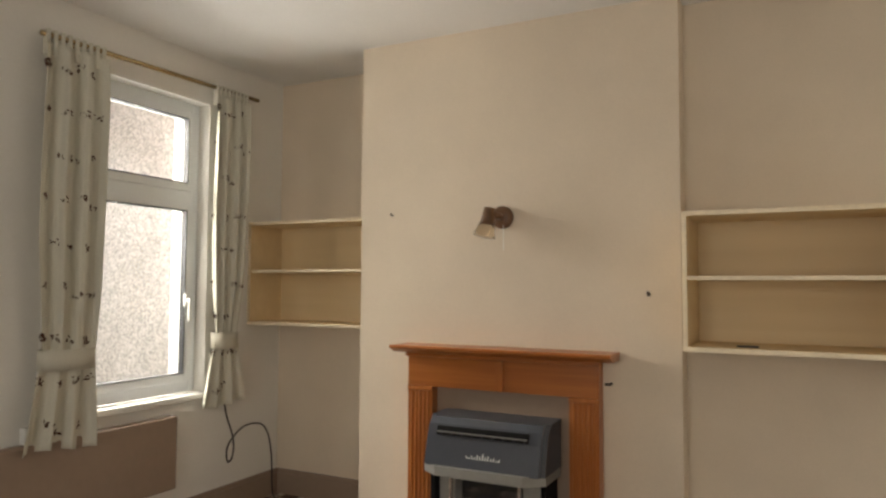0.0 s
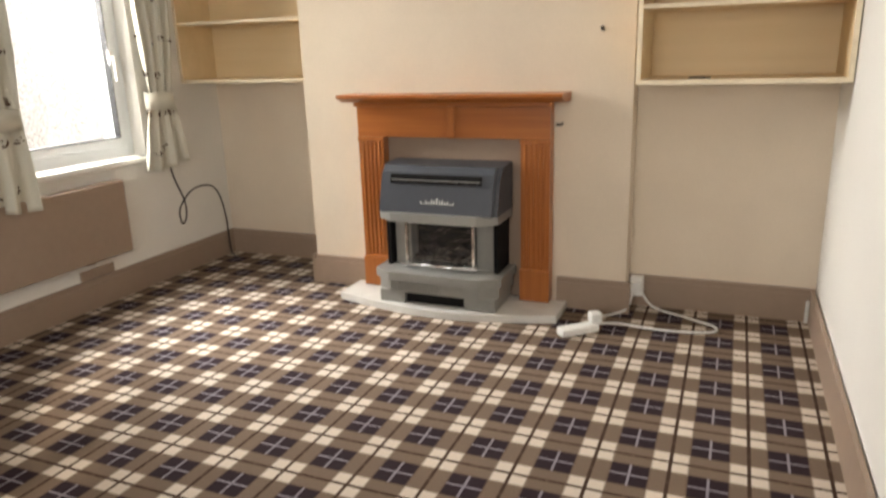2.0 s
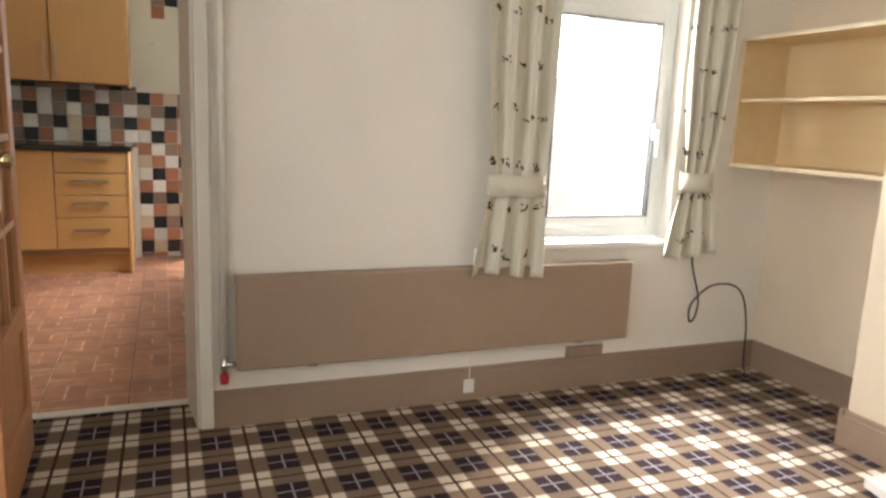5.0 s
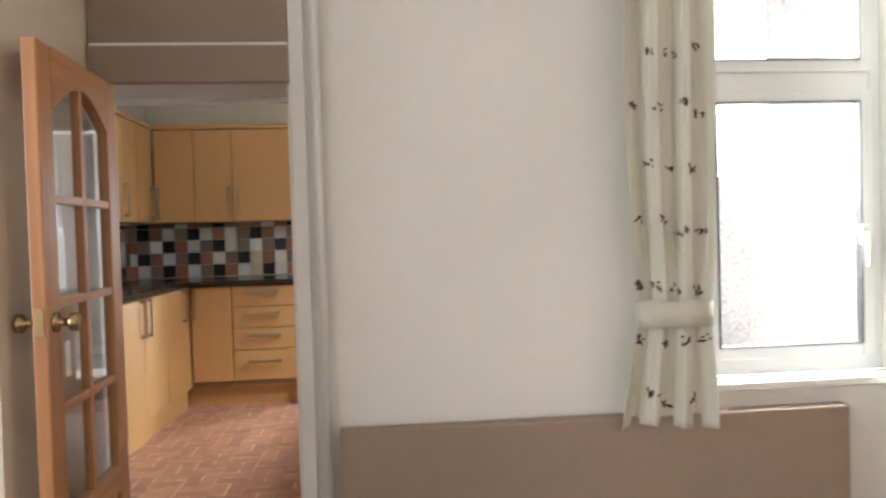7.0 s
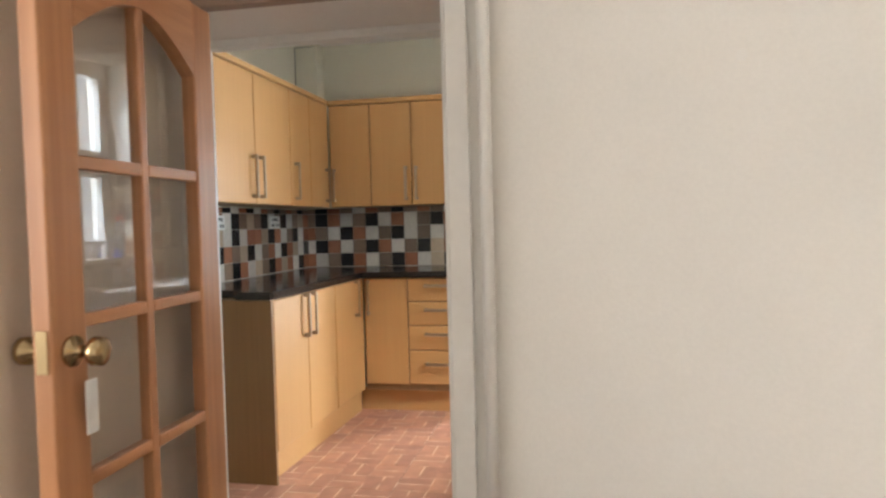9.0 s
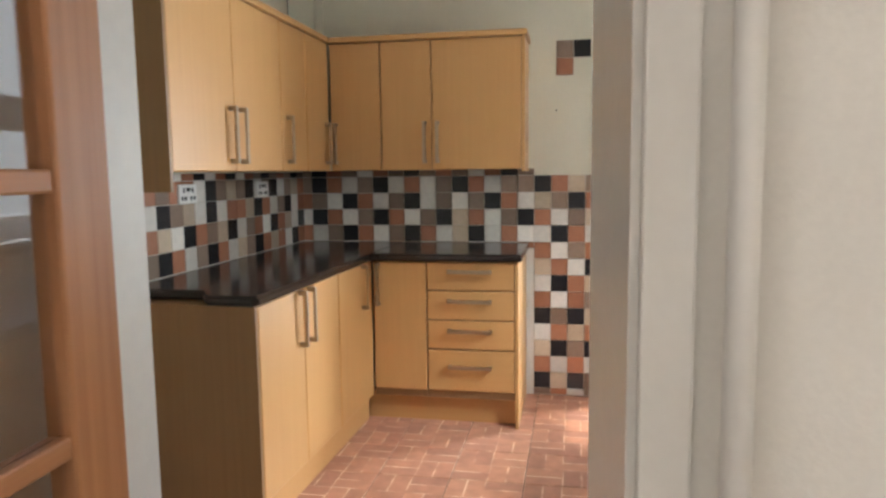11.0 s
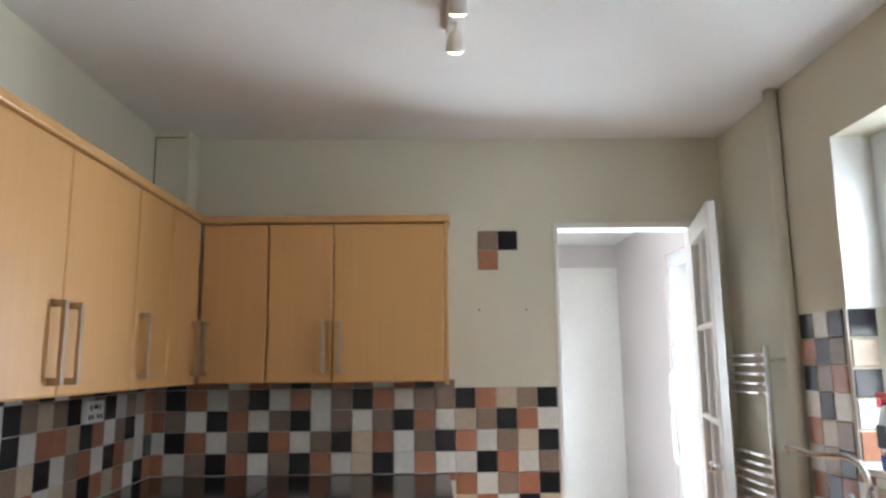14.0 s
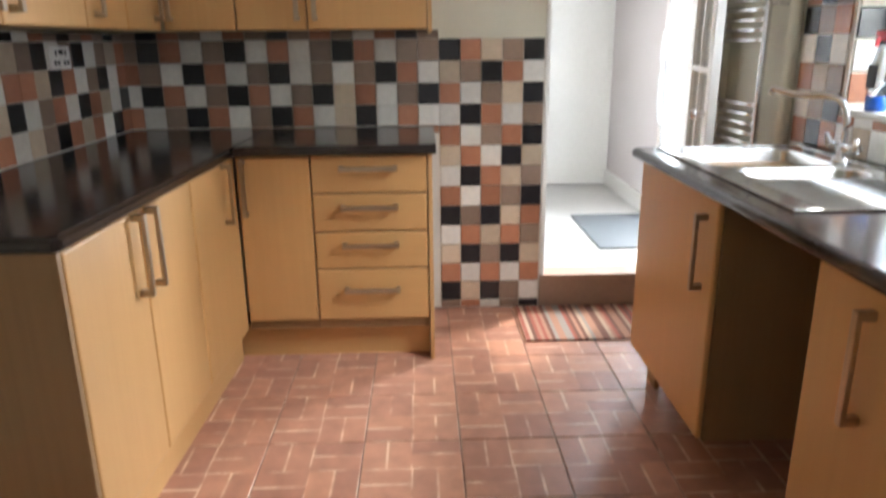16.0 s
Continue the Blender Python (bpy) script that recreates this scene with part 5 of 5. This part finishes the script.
def tile_mesh(w, h, colour):
    key = (round(w, 3), round(h, 3), colour)
    if key not in tile_cache:
        bm = bmesh.new()
        box(bm, 0.0, -w / 2 + 0.0014, -h / 2 + 0.0014, 0.007, w / 2 - 0.0014, h / 2 - 0.0014)
        bmesh.ops.bevel(bm, geom=[e for e in bm.edges if e.verts[0].co.x > 0.006 and e.verts[1].co.x > 0.006], offset=0.0016, segments=1, affect="EDGES")
        tile_cache[key] = mesh_of(bm, GLAZES[colour], name="tile")
    return tile_cache[key]


def lay_tile(parent, base, ya, yb, zb, zt, colour):
    ob = new("tile", tile_mesh(yb - ya, zt - zb, colour))
    ob.parent = parent
    ob.matrix_world = base @ Matrix.Translation((0, (ya + yb) / 2, (zt + zb) / 2))


def mixed_rows(columns, rows):
    """Rows of colour letters in which no colour meets itself."""
    out = []
    for r in range(rows):
        row = ""
        for k in range(columns):
            bad = {row[-1] if row else "", out[-1][k] if out else ""}
            row += chance.choice([q for q in "KKWWWTTTBBC" if q not in bad])
        out.append(row)
    return out


# end wall: beside the doorway, floor to shoulder height, and over the worktop
Y0 = 0.738
t = structure("tiling_end", boxes((KX, KL, 0.002, KX + 0.004, HY0 - 0.002, TOP), (KX, KL, TOP, KX + 0.004, 0.70, 1.392)), GROUT, "mosaic-coloured square tiles on the kitchen end wall", "wall tiles")
base = pose(KX + 0.003, Y0, 0)
for r, row in enumerate("KTCBK CBKTW TWBCK WKTWB TWBTK CTWKC WKTCB TWTBK KBKCT WTCTB CKBKC TWTWT KCKBW BTWBK".split()):
    for k, q in enumerate(row):
        zt, yb = TOP - P * r, min((k + 1) * P, HY0 - Y0 - 0.004)
        lay_tile(t, base, k * P, yb, max(zt - P, 0.006), zt, q)
for r, row in enumerate("BKTBWTBKBTBWTKB BKTWBKWTWBKTWBB TBWKTWBKWBWBKTW WKTWBKTWBKCTWBK TWBKTWBKTWCKWTW WBTWBWTBWBTWBWT".split()):
    zt, zb = min(TOP - P * (r - 1), 1.392), max(TOP - P * r, 0.912)
    for k, q in enumerate(row):
        ya, yb = max((k - 15) * P, KL - Y0 + 0.006), (k - 14) * P
        lay_tile(t, base, ya, yb, zb, zt, q)
# accent tiles
t = structure("accent_tiles", boxes((KX, 0.864, 2.031, KX + 0.003, 1.064, 2.131), (KX, 0.864, 1.931, KX + 0.003, 0.964, 2.031)), GROUT, "three accent tiles high on the kitchen wall", "wall tiles")
for _y, _z, _q in ((0.914, 2.081, "B"), (1.014, 2.081, "K"), (0.914, 1.981, "T")):
    lay_tile(t, pose(KX + 0.002, _y, _z), -0.05, 0.05, -0.05, 0.05, _q)
# over the side worktop
t = structure("tiling_side", boxes((KX, KL, 0.9, -3.90, KL + 0.004, 1.385)), GROUT, "mosaic-coloured square tiles over the side worktop", "wall tiles")
beyond = mixed_rows(8, 6)
for r, row in enumerate("BKBTBKBTWKTWKTWBTC TCBWKBWKBCBKWTTBTC TWKBWTKCTTWKWCBKWB KWCTKWTBWKCBTKWCTK TKWTCTKBCWTKBWTKBW".split()):
    row += beyond[r]
    zt, zb = min(TOP - P * (r - 1), 1.385), TOP - P * r
    for k, q in enumerate(row[:25]):
        ob = new("tile", tile_mesh(P, zt - zb, q))
        ob.parent, ob.matrix_world = t, pose(KX + 0.010 + (k + 0.5) * P, KL + 0.003, (zt + zb) / 2, 0, 0, 90)
# round the kitchen window
TL = 0.68
t = structure("tiling_window", boxes((TL, -0.004, 0.90, KS0, 0, 1.65), (KS0, -0.004, 0.90, 3.0, 0, KZ0 - 0.021)), GROUT, "mosaic-coloured square tiles round the kitchen window", "wall tiles")
t.matrix_world = SKEW
base = SKEW @ Matrix(((0, 1, 0, TL), (-1, 0, 0, -0.003), (0, 0, 1, 0), (0, 0, 0, 1)))
for r, row in enumerate(mixed_rows(23, 8)):
    for k, q in enumerate(row):
        zt = 1.65 - P * r
        zb = max(zt - P, 0.912)
        ya, yb = k * P, (k + 1) * P
        if TL + yb > KS0 and zt > KZ0:
            if zt - P > KZ0 or TL + ya < KS0 - 0.02:
                yb = KS0 - TL
            zt = zt if yb <= KS0 - TL + 1e-6 else KZ0 - 0.021
        if yb - ya > 0.02 and zt - zb > 0.02:
            lay_tile(t, base, ya, yb, zb, zt, q)
# one column of tiles returns into the reveal
for r, q in enumerate("KCKWT"):
    zt = 1.65 - P * 1.07 * r
    lay_tile(t, SKEW @ pose(KS0, 0.052, zt - 0.05), -0.05, 0.05, -0.05, 0.05, q)

# terracotta floor tiles
t = structure("floor_kitchen", boxes((-6.45, -0.7, -0.012, -3.22, 1.7, -0.005)), FLOORGROUT, "terracotta block-printed floor tiles in brown grout", "floor")
G = 0.334
cache = {}
xs = [-5.196 + G * i for i in range(-4, 7)]
ys = [0.434 + G * i for i in range(-4, 7)]
for xa in xs:
    for ya in ys:
        x0, x1, y0, y1 = max(xa, KX), min(xa + G, WB - 0.03), max(ya, KL), min(ya + G, 2.16)
        if x1 - x0 < 0.03 or y1 - y0 < 0.03:
            continue
        key = (round(x1 - x0, 3), round(y1 - y0, 3))
        if key not in cache:
            bm = bmesh.new()
            box(bm, -key[0] / 2 + 0.002, -key[1] / 2 + 0.002, -0.007, key[0] / 2 - 0.002, key[1] / 2 - 0.002, 0.0)
            bmesh.ops.bevel(bm, geom=[e for e in bm.edges if e.verts[0].co.z > -0.001 and e.verts[1].co.z > -0.001], offset=0.0015, segments=1, affect="EDGES")
            cache[key] = mesh_of(bm, FLOORTILE, name="floor_tile")
        ob = new("floor_tile", cache[key])
        ob.parent, ob.matrix_world = t, Matrix.Translation(((x0 + x1) / 2, (y0 + y1) / 2, 0.0))
